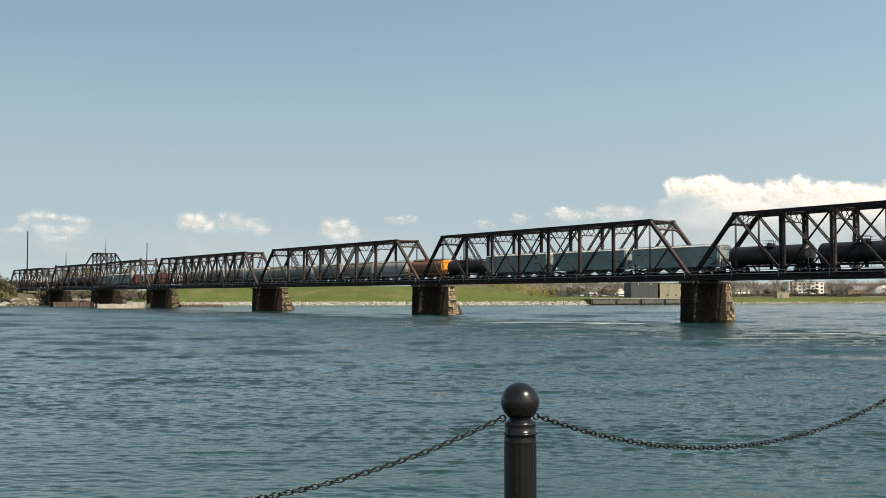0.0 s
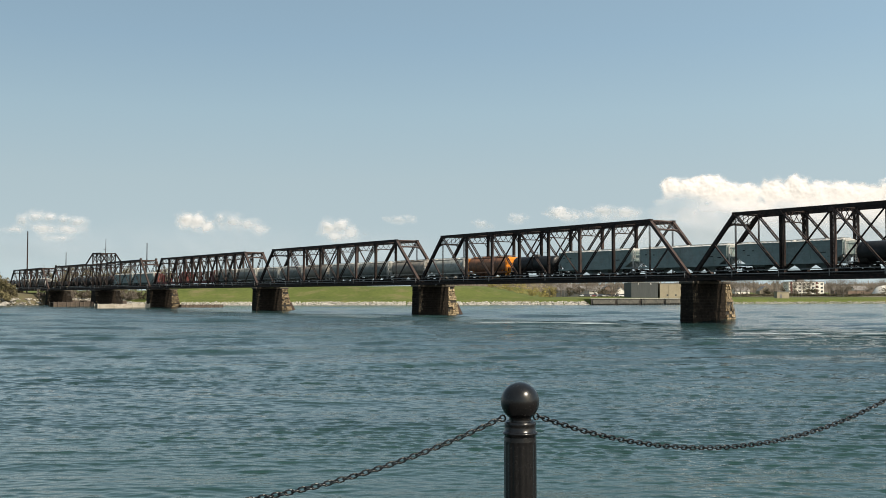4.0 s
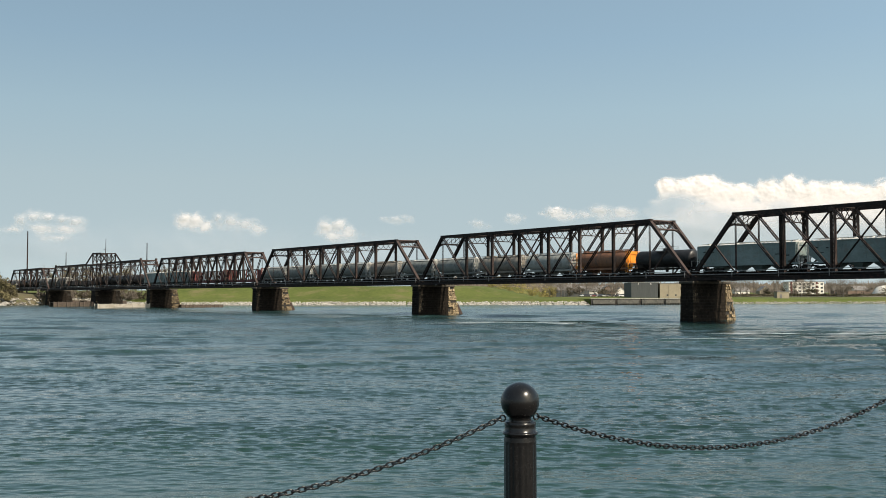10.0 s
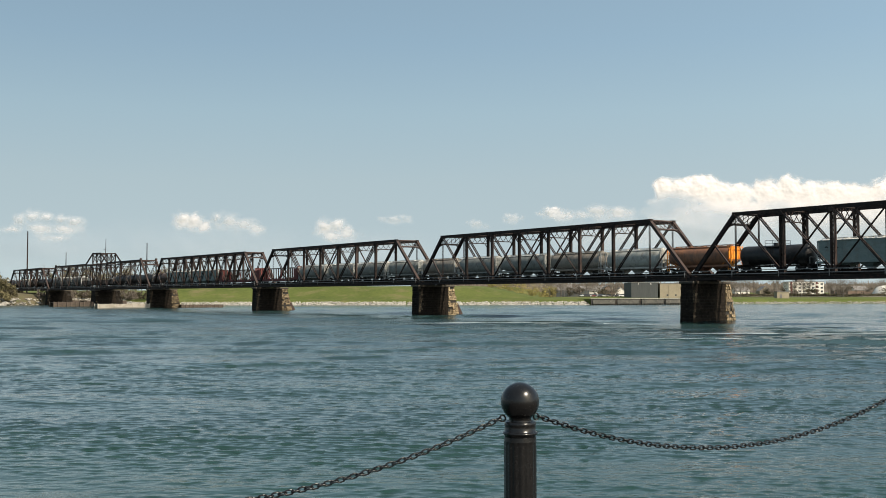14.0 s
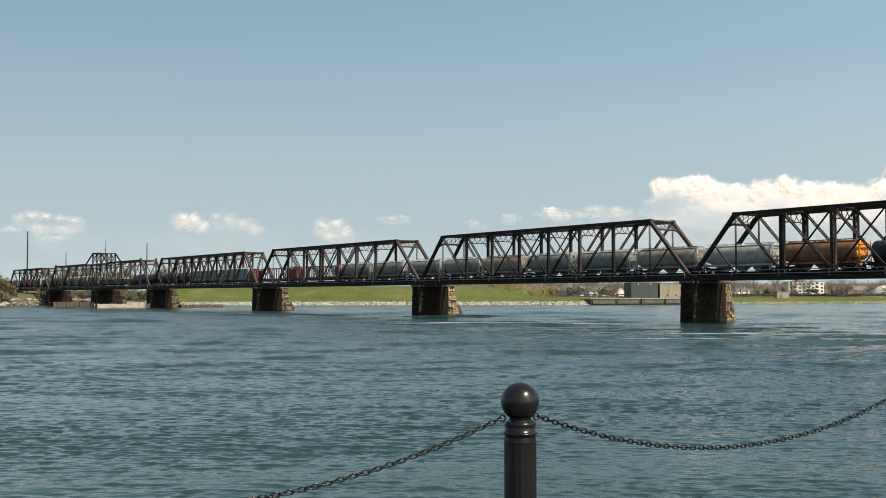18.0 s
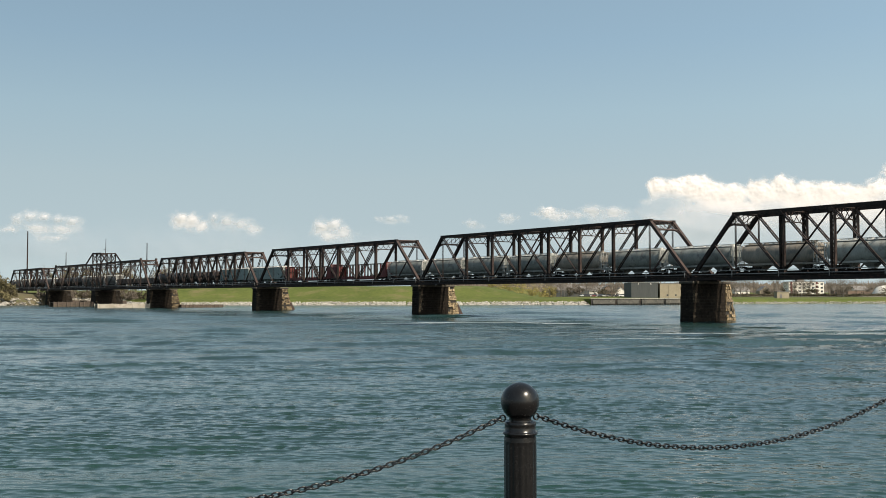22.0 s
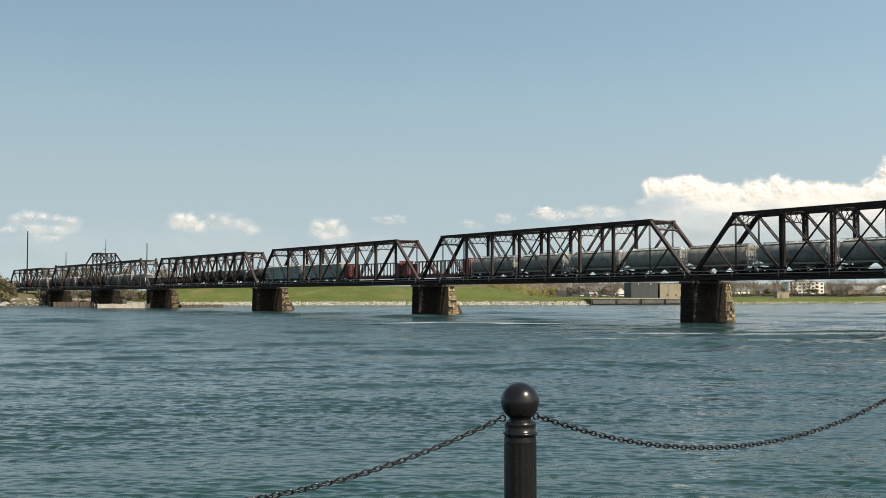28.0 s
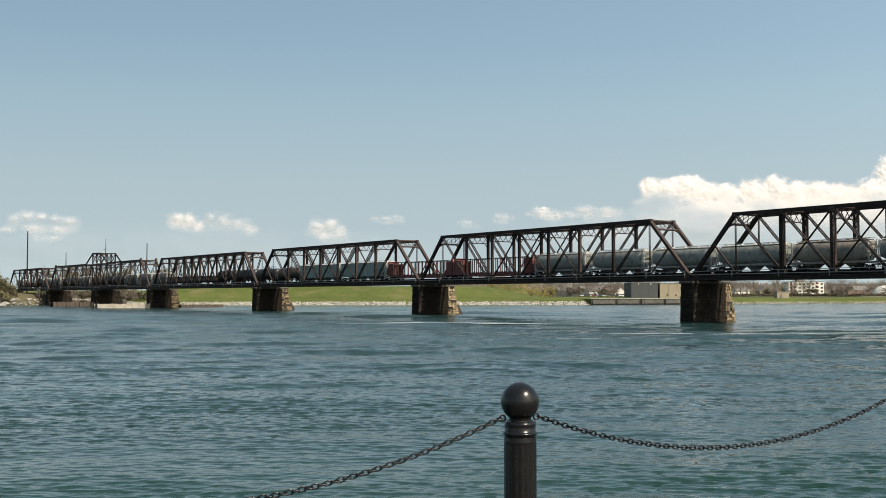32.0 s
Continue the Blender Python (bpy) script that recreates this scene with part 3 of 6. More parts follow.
def truss_span(u0, e0, e1, inner, total, heavy=1.0, counters=1.6, label=""):
    ob = thing("truss_span", on_line(u0), label, "railway bridge", "spans of the railway bridge")
    step = (total - e0 - e1) / inner
    xs = [0.0] + [e0 + i * step for i in range(inner + 1)] + [total]
    for y in (H2, -H2):
        chord(ob, xs, y, TOP, FOOT, heavy)
        end_posts(ob, xs, y, TOP, FOOT)
        web(ob, xs, y, TOP, FOOT, heavy, counters)
    # sunlight on the sunward portal is put into its steel colour
    portal(ob, xs[0], xs[1], TOP, FOOT, RUST_SUNLIT)
    portal(ob, xs[-1], xs[-2], TOP, FOOT, STEEL)
    for x in xs[2:-2]:
        sway(ob, x, TOP)
    for a, b in zip(xs[1:-2], xs[2:-1]):
        s = Shape()
        s.beam((a, -H2, TOP - 0.15), (b, H2, TOP - 0.15), 0.06, 0.06)
        s.beam((a, H2, TOP - 0.15), (b, -H2, TOP - 0.15), 0.06, 0.06)
        part("top_lateral_brace", s, STEEL, ob)
    floor_system(ob, xs, RAILTOP)
    return ob


SPAN_LABEL = "dark rusty steel through-truss span with latticed portals"
truss_span(0.45, 8.2, 7.8, 7, 74.4, 1.0, 1.6, SPAN_LABEL)
right_span = truss_span(-75.1, 8.2, 8.1, 7, 74.4, 1.45, 2.6, SPAN_LABEL + ", heavier members")
copy_thing(right_span, on_line(-150.7))
copy_thing(right_span, on_line(-226.3))
truss_span(76.0, 8.9, 8.6, 7, 78.4, 1.0, 1.6, SPAN_LABEL)
truss_span(155.8, 8.3, 7.5, 10, 80.5, 0.9, 3.6, SPAN_LABEL + ", closely panelled")
truss_span(366.0, 10.4, 10.0, 5, 71.5, 1.0, 1.6, "shorter dark steel truss span beside the wooded bank")


def swing_span():
    u0 = 240.1
    ob = thing("swing_span", on_line(u0), "dark steel swing span with a raised tower over its pivot pier", "railway bridge", "spans of the railway bridge")
    xs = [0.0, 9.2, 20.0, 31.0, 46.0, 53.5, 58.5, 63.5, 72.0, 84.0, 95.0, 105.0, 115.0, 123.3]
    for y in (H2, -H2):
        s = Shape()
        for a, b in ((9.2, 46.0), (72.0, 115.0)):
            s.box(((a + b) / 2, y, TOP - 0.1), (b - a + 0.4, 0.45, 0.5))
        s.box((58.0, y, TOP - 0.6), (32.0, 0.3, 0.35))
        part("top_chord", s, STEEL, ob)
        s = Shape()
        s.box((61.65, y, FOOT - 0.05), (123.3, 0.4, 0.36))
        part("bottom_chord", s, STEEL, ob)
        for a, b in ((0, 9.2), (123.3, 115.0)):
            s = Shape()
            s.beam((a, y, FOOT), (b, y, TOP), 0.5, 0.5, (0, 1, 0))
            s.box((b, y, TOP + 0.2), (0.7, 0.6, 0.9))
            # sunward end post again in the colour that holds the sunlight
            part("end_post", s, RUST_SUNLIT if a == 0 else STEEL, ob)
        for x in xs[1:-1]:
            part("post", laced_post(x, y, FOOT, TOP - 0.2, 0.36), STEEL, ob)
        for i in range(1, len(xs) - 2):
            part("diagonal", eyebars((xs[i], TOP - 0.3), (xs[i + 1], FOOT), y), STEEL, ob)
            part("counter_brace", eyebars((xs[i + 1], TOP - 0.3), (xs[i], FOOT), y, 0.06, 0.06, 0.15), STEEL, ob)
        # the tower over the pivot
        s = Shape()
        for p, q in (((46.0, TOP), (53.5, 20.8)), ((53.5, 20.8), (63.5, 21.0)), ((63.5, 21.0), (72.0, TOP)), ((53.5, FOOT), (53.5, 20.8)), ((63.5, FOOT), (63.5, 21.0)), ((58.5, TOP), (58.5, 20.9))):
            s.beam((p[0], y, p[1]), (q[0], y, q[1]), 0.4, 0.4, (0, 1, 0))
        for p, q in (((53.5, TOP), (58.5, 20.8)), ((53.5, 20.7), (58.5, TOP)), ((58.5, TOP), (63.5, 20.8)), ((58.5, 20.8), (63.5, TOP))):
            s.beam((p[0], y, p[1]), (q[0], y, q[1]), 0.18, 0.18, (0, 1, 0))
        part("tower_frame", s, STEEL, ob)
    for x in xs[1:-1]:
        sway(ob, x, TOP + 0.1)
    for x in (53.5, 57.0, 63.5):
        s = Shape()
        s.beam((x, -H2, 20.7), (x, H2, 20.7), 0.25, 0.3)
        lattice(s, (x, -H2, 20.6), (x, H2, 20.6), (x, -H2, 18.4), (x, H2, 18.4), 3)
        part("tower_strut", s, STEEL, ob)
    s = Shape()
    s.tube([(56.5, 0, 20.8), (56.5, 0, 26.6)], [0.16, 0.09])
    s.box((56.5, 0.5, 22.4), (1.9, 0.1, 0.1))
    part("mast", s, STEEL, ob)
    # only the sunward portal gets the steel coloured as sunlit
    portal(ob, 0.0, 9.2, TOP, FOOT, RUST_SUNLIT)
    portal(ob, 123.3, 115.0, TOP, FOOT, STEEL)
    floor_system(ob, xs, RAILTOP)
    s = Shape()
    s.turned([(3.6, 5.6), (3.6, 6.4), (3.0, 6.5), (3.0, FOOT - 1.0)], 28, Matrix.Translation((58.5, 0, 0)))
    part("turntable_drum", s, STEEL, ob)


swing_span()


# ---- stone piers ----
def pier_outline(f, thick=1.35, near=4.13, far=-7.95):
    """The pier's plan at the fraction f of its height."""
    t, a, b = thick - 0.16 * f, near - 0.16 * f, far + 1.8 * f
    return [(t, a), (t, -3.9), (0.28, b), (-0.28, b), (-t, -3.9), (-t, a)]


def stone_pier(u, single=False, wide=1.0, prow=False):
    ob = thing("stone_pier", on_line(u), "dark weathered stone-block bridge pier with a pointed cutwater", "bridge pier", "stone bridge piers")
    z0, z1, rows = -0.9, 6.1, 14
    core = Shape()
    core.loft([[Vector((x * wide * (0.93 if abs(y) < 9 else 1), y * 0.985, z)) for x, y in pier_outline(f)] for f, z in ((0, z0 - 2.5), (0, z0), (1, z1))])
    part("core", core, MORTAR, ob)
    rnd = random.Random(int(u) + 7)
    joined, lit_nose, quoins = Shape(), Shape(), Shape()
    for r in range(rows):
        fa, fb = r / rows, (r + 1) / rows
        za, zb = z0 + (z1 - z0) * fa + 0.012, z0 + (z1 - z0) * fb - 0.012
        lo, hi = pier_outline(fa), pier_outline(fb)
        n = len(lo)
        for k in range(n):
            pa, pb = (Vector((lo[j][0] * wide, lo[j][1], 0)) for j in (k, (k + 1) % n))
            qa, qb = (Vector((hi[j][0] * wide, hi[j][1], 0)) for j in (k, (k + 1) % n))
            ln = (pb - pa).length
            count = max(1, round(ln / rnd.uniform(0.85, 1.3)))
            cuts = [0] + [(j + (0.25 if r % 2 else -0.25) * (count > 1) + rnd.uniform(-0.12, 0.12)) / count for j in range(1, count)] + [1]
            nrm = Vector((pb - pa).normalized()).cross(Vector((0, 0, 1)))
            if nrm.dot((pa + pb) / 2 - Vector((0, -1.0, 0))) < 0:
                nrm = -nrm
            for c0, c1 in zip(cuts, cuts[1:]):
                # cutwater blocks take the stone with sunlight in its colour
                nose = k in (1, 2, 3)
                corner = k == 0 and c0 == 0 or k == 4 and c1 == 1
                # most corner blocks stand proud and carry the painted sunlit strip
                rough_lit = corner and rnd.random() < 0.7
                proud = -0.12 if nose and rnd.random() < 0.2 else rnd.uniform(0.0, 0.22 if nose else 0.13 if rough_lit else 0.025)
                bev = 0.03 if nose or rough_lit else 0.012
                g, lip = ((0.028, 0.022) if nose else (0.014, 0.0))
                g /= ln
                a0, a1, b0, b1 = pa.lerp(pb, c0 + g), pa.lerp(pb, c1 - g), qa.lerp(qb, c0 + g), qa.lerp(qb, c1 - g)
                outer = [p + nrm * proud + Vector((0, 0, z)) for p, z in ((a0, za + bev + lip), (a1, za + bev + lip), (b1, zb - bev), (b0, zb - bev))]
                mid = [p + nrm * (proud - 0.035) + Vector((0, 0, z)) for p, z in ((a0, za + lip), (a1, za + lip), (b1, zb), (b0, zb))]
                inner = [p - nrm * 0.35 + Vector((0, 0, z)) for p, z in ((a0, za), (a1, za), (b1, zb), (b0, zb))]
                ctr = sum(outer, Vector()) / 4
                outer = [p.lerp(ctr, 0.04) for p in outer]
                s = Shape() if single else lit_nose if nose else quoins if rough_lit else joined
                k0 = [(3, 2, 1, 0)] + [(i, (i + 1) % 4, 4 + (i + 1) % 4, 4 + i) for i in range(4)] + [(4 + i, 4 + (i + 1) % 4, 8 + (i + 1) % 4, 8 + i) for i in range(4)]
                s.add(outer + mid + inner, k0)
                if single:
                    part("stone_block", s, LIT_STONE if nose else QUOIN if rough_lit else STONE, ob)
    if not single:
        tagged(part("masonry", joined, STONE, ob), kind="stuff")
        tagged(part("quoin_masonry", quoins, QUOIN, ob, "rough pale corner stones, sunlit strip put into their colour"), kind="stuff")
        tagged(part("cutwater_masonry", lit_nose, LIT_STONE if u < 290 else STONE, ob, "paler stone, sunlight put into its colour" if u < 290 else ""), kind="stuff")
    if prow:
        # a sloping ice breaker at the foot of the cutwater
        w = Shape()
        w.loft([[Vector((x, y, z)) for y, z in ((-6.6, -2.5), (-6.6, 2.6), (-7.3, 2.5), (-8.9, -0.3), (-8.9, -2.5))] for x in (-0.35, 0.35)])
        part("ice_prow", w, RUST_SUNLIT, ob, "dark rusty plated prow")
    cap = Shape()
    top = pier_outline(1.0)
    cap.loft([[Vector((x * wide * k, y * (1 + (k - 1) * 0.4), z)) for x, y in top] for k, z in ((1.12, 6.1), (1.16, 6.2), (1.16, 6.42), (1.1, 6.5))])
    part("cap_stone", cap, CAP, ob)
    for y in (H2, -H2):
        s = Shape()
        s.box((0, y, 6.7), (1.9, 0.9, 0.4))
        s.box((0, y, 6.97), (1.5, 0.7, 0.14))
        part("bearing_block", s, STEEL, ob)
    return ob


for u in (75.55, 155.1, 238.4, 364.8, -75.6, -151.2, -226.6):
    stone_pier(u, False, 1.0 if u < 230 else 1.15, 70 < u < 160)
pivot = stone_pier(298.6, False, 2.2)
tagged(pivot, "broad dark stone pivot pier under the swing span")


# ---- the goods train ----
def wheel_truck(car, x):
    """A two-axle truck under a car."""
    s = Shape()
    for y in (-1.0, 1.0):
        s.beam((-1.15, y, 0.5), (-0.5, y, 0.72), 0.16, 0.2)
        s.beam((0.5, y, 0.72), (1.15, y, 0.5), 0.16, 0.2)
        s.beam((-0.6, y, 0.72), (0.6, y, 0.72), 0.16, 0.18)
        s.beam((-0.7, y, 0.38), (0.7, y, 0.38), 0.16, 0.14)
        s.beam((-1.0, y, 0.5), (-0.6, y, 0.38), 0.16, 0.14)
        s.beam((0.6, y, 0.38), (1.0, y, 0.5), 0.16, 0.14)
        for k in (-0.22, 0.0, 0.22):
            s.turned([(0.09, 0.42), (0.09, 0.68)], 8, Matrix.Translation((k, y, 0)))
    s.box((0, 0, 0.66), (0.42, 2.1, 0.3))
    tr = part("truck", s, UNDER, car, at=Matrix.Translation((x, 0, 0)))
    for k in (-0.88, 0.88):
        w = Shape()
        turn = Matrix.Rotation(math.pi / 2, 4, "X")
        for y in (-0.74, 0.74):
            w.turned([(0.1, -0.09), (0.46, -0.09), (0.46, 0.0), (0.43, 0.05), (0.12, 0.07)] if y > 0 else [(0.12, -0.07), (0.43, -0.05), (0.46, 0.0), (0.46, 0.09), (0.1, 0.09)], 20, Matrix.Translation((0, y, 0)) @ turn)
        w.turned([(0.08, -0.95), (0.08, 0.95)], 8, turn)
        part("wheelset", w, UNDER, tr, at=Matrix.Translation((k, 0, 0.46)))
    for y in (-1.1, 1.1):
        for k in (-0.88, 0.88):
            b = Shape()
            b.box((k, y, 0.5), (0.26, 0.12, 0.24))
            part("axle_box", b, BEARING, tr)


def couplers(car, half):
    for k in (-1, 1):
        s = Shape()
        s.box((k * (half - 0.45), 0, 0.85), (0.95, 0.22, 0.22))
        s.box((k * (half - 0.06), 0.05 * k, 0.85), (0.24, 0.3, 0.3))
        part("coupler", s, UNDER, car)


def ladder(s, x, y, z0, z1, along=(0, 1, 0), wide=0.42, rungs=9):
    a = Vector(along) * wide / 2
    for k in (-1, 1):
        s.beam(Vector((x, y, z0)) + a * k, Vector((x, y, z1)) + a * k, 0.05, 0.05, (1, 0.2, 0))
    for i in range(rungs):
        z = z0 + (z1 - z0) * (i + 0.5) / rungs
        s.beam(Vector((x, y, z)) - a, Vector((x, y, z)) + a, 0.035, 0.035)


def end_gear(car, half, top, material, reach=1.0):
    """Corner posts, ladders, crossover platform and brake wheel at both ends."""
    for k in (-1, 1):
        s = Shape()
        x = k * half
        for y in (-1.4, 1.4):
            s.beam((x, y, 1.15), (x - k * 0.1, y, top - 0.1), 0.1, 0.1)
        s.beam((x, -1.4, top - 0.15), (x, 1.4, top - 0.15), 0.08, 0.1)
        s.beam((x - k * 0.05, -1.4, 1.2), (x - k * 0.05, 1.4, 1.2), 0.16, 0.22)
        s.beam((x, -1.4, 1.25), (x - k * reach, -0.6, top - 0.6), 0.08, 0.08)
        s.beam((x, 1.4, 1.25), (x - k * reach, 0.6, top - 0.6), 0.08, 0.08)
        ladder(s, x, 1.1, 0.5, top, (0, 1, 0))
        ladder(s, x - k * 0.35, 1.47, 0.5, top - 0.1, (1, 0, 0))
        ladder(s, x, -1.1, 0.5, top, (0, 1, 0))
        part("end_ladder", s, material, car)
    s = Shape()
    turn = Matrix.Translation((-half - 0.06, 0.55, 2.3)) @ Matrix.Rotation(math.pi / 2, 4, "Y")
    s.tube([turn @ Vector((0.28 * math.cos(a * math.pi / 6), 0.28 * math.sin(a * math.pi / 6), 0)) for a in range(12)], 0.025, 5, True)
    s.beam((-half - 0.06, 0.55, 2.02), (-half - 0.06, 0.55, 2.58), 0.03, 0.03)
    s.box((-half, 0.55, 1.7), (0.2, 0.45, 0.6))
    part("brake_wheel", s, material, car)


def roof_walk(car, half, top, material):
    for y in (-0.62, 0.62):
        s = Shape()
        s.box((0, y, top + 0.16), (2 * half, 0.34, 0.05))
        n = int(half)
        for i in range(n):
            s.box((-half + (i + 0.5) * 2 * half / n, y, top + 0.06), (0.06, 0.3, 0.18))
        part("running_board", s, material, car)
    n = max(5, int(half * 0.9))
    for i in range(n):
        s = Shape()
        s.turned([(0.33, top - 0.05), (0.36, top + 0.08), (0.30, top + 0.14)], 12, Matrix.Translation((-half + 0.9 + i * (2 * half - 1.8) / (n - 1), 0, 0)))
        part("roof_hatch", s, material, car)


def outlets(car, xs, top, material):
    for x in xs:
        s = Shape()
        s.loft([[Vector((x + i * a, j * b, z)) for i, j in ((-1, -1), (1, -1), (1, 1), (-1, 1))] for a, b, z in ((1.25, 1.4, top), (0.45, 0.5, 0.42), (0.45, 0.5, 0.26))])
        part("discharge_outlet", s, material, car)


def sills(car, half):
    for y in (-0.3, 0.3):
        s = Shape()
        s.box((0, y, 1.22), (2 * half - 0.9, 0.12, 0.2))
        part("centre_sill", s, UNDER, car)


def brake_gear(car, half):
    """Air reservoir, brake cylinder and pipes hung under the frame."""
    for x, y, r, ln in ((half * 0.55, 1.0, 0.22, 1.3), (-half * 0.55, -0.9, 0.2, 1.0)):
        s = Shape()
        s.turned([(0.05, -ln / 2), (r * 0.8, -ln / 2 + 0.03), (r, -ln / 2 + 0.12), (r, ln / 2 - 0.12), (r * 0.8, ln / 2 - 0.03), (0.05, ln / 2)], 12, Matrix.Translation((x, y, 0.62)) @ Matrix.Rotation(math.pi / 2, 4, "Y"))
        part("air_reservoir", s, UNDER, car)
    s = Shape()
    s.beam((-half + 1.5, 0.55, 1.06), (half - 1.5, 0.55, 1.06), 0.06, 0.06)
    part("brake_pipe", s, UNDER, car)


def graffiti(s, x0, x1, z0, z1, y, seed, n=4):
    rnd = random.Random(seed)
    for i in range(n):
        s.box((rnd.uniform(x0, x1), y, rnd.uniform(z0, z1)), (rnd.uniform(0.3, 1.0), 0.012, rnd.uniform(0.06, 0.16)))


def box_hopper(m, length, label):
    car = thing("covered_hopper_car", m, label, "rail car", "goods train cars")
    half, top = length / 2 - 0.5, 4.35
    s = Shape()
    side = [(half - 0.35, top), (half - 0.35, 2.35), (half - 2.3, 1.15), (-half + 2.3, 1.15), (-half + 0.35, 2.35), (-half + 0.35, top)]
    sec = []
    for y, z_off, grow in ((-1.58, 0, 0), (-1.62, 0, 0), (1.62, 0, 0), (1.58, 0, 0)):
        sec.append([Vector((x, y, z)) for x, z in side])
    s.loft([sec[1], sec[2]])
    part("body", s, HOPPER, car)
    n = 14
    ribs = {}
    for i in range(n + 1):
        x = -half + 0.4 + i * (2 * half - 0.8) / n
        zl = 1.2 if abs(x) < half - 2.3 else 1.2 + (abs(x) - half + 2.3) / 1.95 * 1.15
        key = round(zl, 2)
        if key not in ribs:
            ribs[key] = Shape().box((0, 0, (zl + top) / 2), (0.07, 0.03, top - zl)).mesh("side_rib", HOPPER)
        for y in (-1.635, 1.635):
            part("side_rib", ribs[key], HOPPER, car, at=Matrix.Translation((x, y, 0)))
    for y in (-1.66, 1.66):
        s = Shape()
        s.box((0, y, top - 0.06), (2 * half - 0.6, 0.1, 0.16))
        s.box((0, y, 1.25), (2 * half - 0.1, 0.12, 0.26))
        part("side_sill", s, HOPPER, car)
    s = Shape()
    s.loft([[Vector((x, y, z)) for y, z in ((-1.64, top), (1.64, top), (1.3, top + 0.14), (0, top + 0.26), (-1.3, top + 0.14))] for x in (-half + 0.33, half - 0.33)])
    part("roof", s, ROOF, car, "pale roof")
    roof_walk(car, half - 0.5, top + 0.2, ROOF)
    outlets(car, [(-1.5 + i) * (2 * half - 6.5) / 3.4 for i in range(4)], 1.2, HOPPER)
    sills(car, half)
    brake_gear(car, half)
    end_gear(car, half, top, WHITE, 1.6)
    s = Shape()
    graffiti(s, -half + 1.5, -half + 3.5, 2.0, 2.8, 1.66, int(length * 10))
    graffiti(s, half - 3.5, half - 1.5, 2.6, 3.6, 1.66, int(length * 10) + 1)
    part("stencil_marks", s, UNDER, car, "dark illegible stencil marks")
    for x in (-half + 2.0, half - 2.0):
        wheel_truck(car, x)
    couplers(car, length / 2)
    return car


def barrel_hopper(m, length, label, paint, ends, roof, sheet):
    car = thing("cylindrical_hopper_car", m, label, "rail car", "goods train cars")
    half, top = length / 2 - 0.55, 4.25
    def section(x, k, drop):
        pts = []
        n = 22
        for i in range(n):
            a = 2 * math.pi * i / n
            # rounded sides, flatter top
            cy, cz = math.cos(a), math.sin(a)
            y = 1.6 * math.copysign(abs(cy) ** 0.8, cy)
            z = 2.65 + (1.6 * abs(cz) ** 0.85 if cz > 0 else -1.5 * abs(cz) ** 0.9)
            z = min(z, top)
            if drop and z < 1.15 + drop:
                z = 1.15 + drop
            pts.append(Vector((x, y * k, 2.65 + (z - 2.65) * (0.5 + 0.5 * k))))
        return pts
    s = Shape()
    s.loft([section(-half + 0.5, 0.9, 0.75), section(-half + 0.62, 0.97, 0.6), section(-half + 1.5, 1, 0.12), section(-half + 2.2, 1, 0), section(half - 2.2, 1, 0), section(half - 1.5, 1, 0.12), section(half - 0.62, 0.97, 0.6), section(half - 0.5, 0.9, 0.75)], smooth=True)
    part("body", s, paint, car)
    for x in (-half * 0.5, 0, half * 0.5):
        s = Shape()
        s.loft([[Vector((x + dx, q.y * 1.012, 2.65 + (q.z - 2.65) * 1.012)) for q in section(x, 1, 0)] for dx in (-0.05, 0.05)])
        part("weld_band", s, paint, car)
    for k in (-1, 1):
        s = Shape()
        x = k * (half - 0.5)
        s.add([(x + k * 0.04, y, z) for y, z in ((-1.42, 2.2), (1.42, 2.2), (1.5, 3.2), (1.15, 4.05), (-1.15, 4.05), (-1.5, 3.2))] + [(x - k * 0.06, y, z) for y, z in ((-1.42, 2.2), (1.42, 2.2), (1.5, 3.2), (1.15, 4.05), (-1.15, 4.05), (-1.5, 3.2))],
              [tuple(range(6)), tuple(range(11, 5, -1))] + [(i, (i + 1) % 6, 6 + (i + 1) % 6, 6 + i) for i in range(6)])
        s.add([(x, -1.35, 2.3), (x, 1.35, 2.3), (x - k * 1.7, 1.3, 1.2), (x - k * 1.7, -1.3, 1.2), (x - k * 0.1, -1.35, 2.3), (x - k * 0.1, 1.35, 2.3), (x - k * 1.8, 1.3, 1.2), (x - k * 1.8, -1.3, 1.2)],
              [(0, 1, 2, 3), (7, 6, 5, 4), (0, 3, 7, 4), (1, 5, 6, 2)])
        part("end_sheet", s, sheet, car)
    for y in (-1.5, 1.5):
        s = Shape()
        s.box((0, y, 1.22), (2 * half, 0.14, 0.3))
        part("side_sill", s, paint, car)
    s = Shape()
    s.loft([[Vector((x, y, z)) for y, z in ((-0.95, top - 0.05), (0.95, top - 0.05), (0.85, top + 0.08), (-0.85, top + 0.08))] for x in (-half + 0.6, half - 0.6)])
    part("roof", s, roof, car)
    roof_walk(car, half - 0.3, top + 0.1, roof)
    outlets(car, [-half * 0.52, 0, half * 0.52], 1.4, paint)
    sills(car, half)
    brake_gear(car, half)
    end_gear(car, half, top, ends, 0.8)
    for x in (-half + 1.7, half - 1.7):
        wheel_truck(car, x)
    couplers(car, length / 2)
    return car


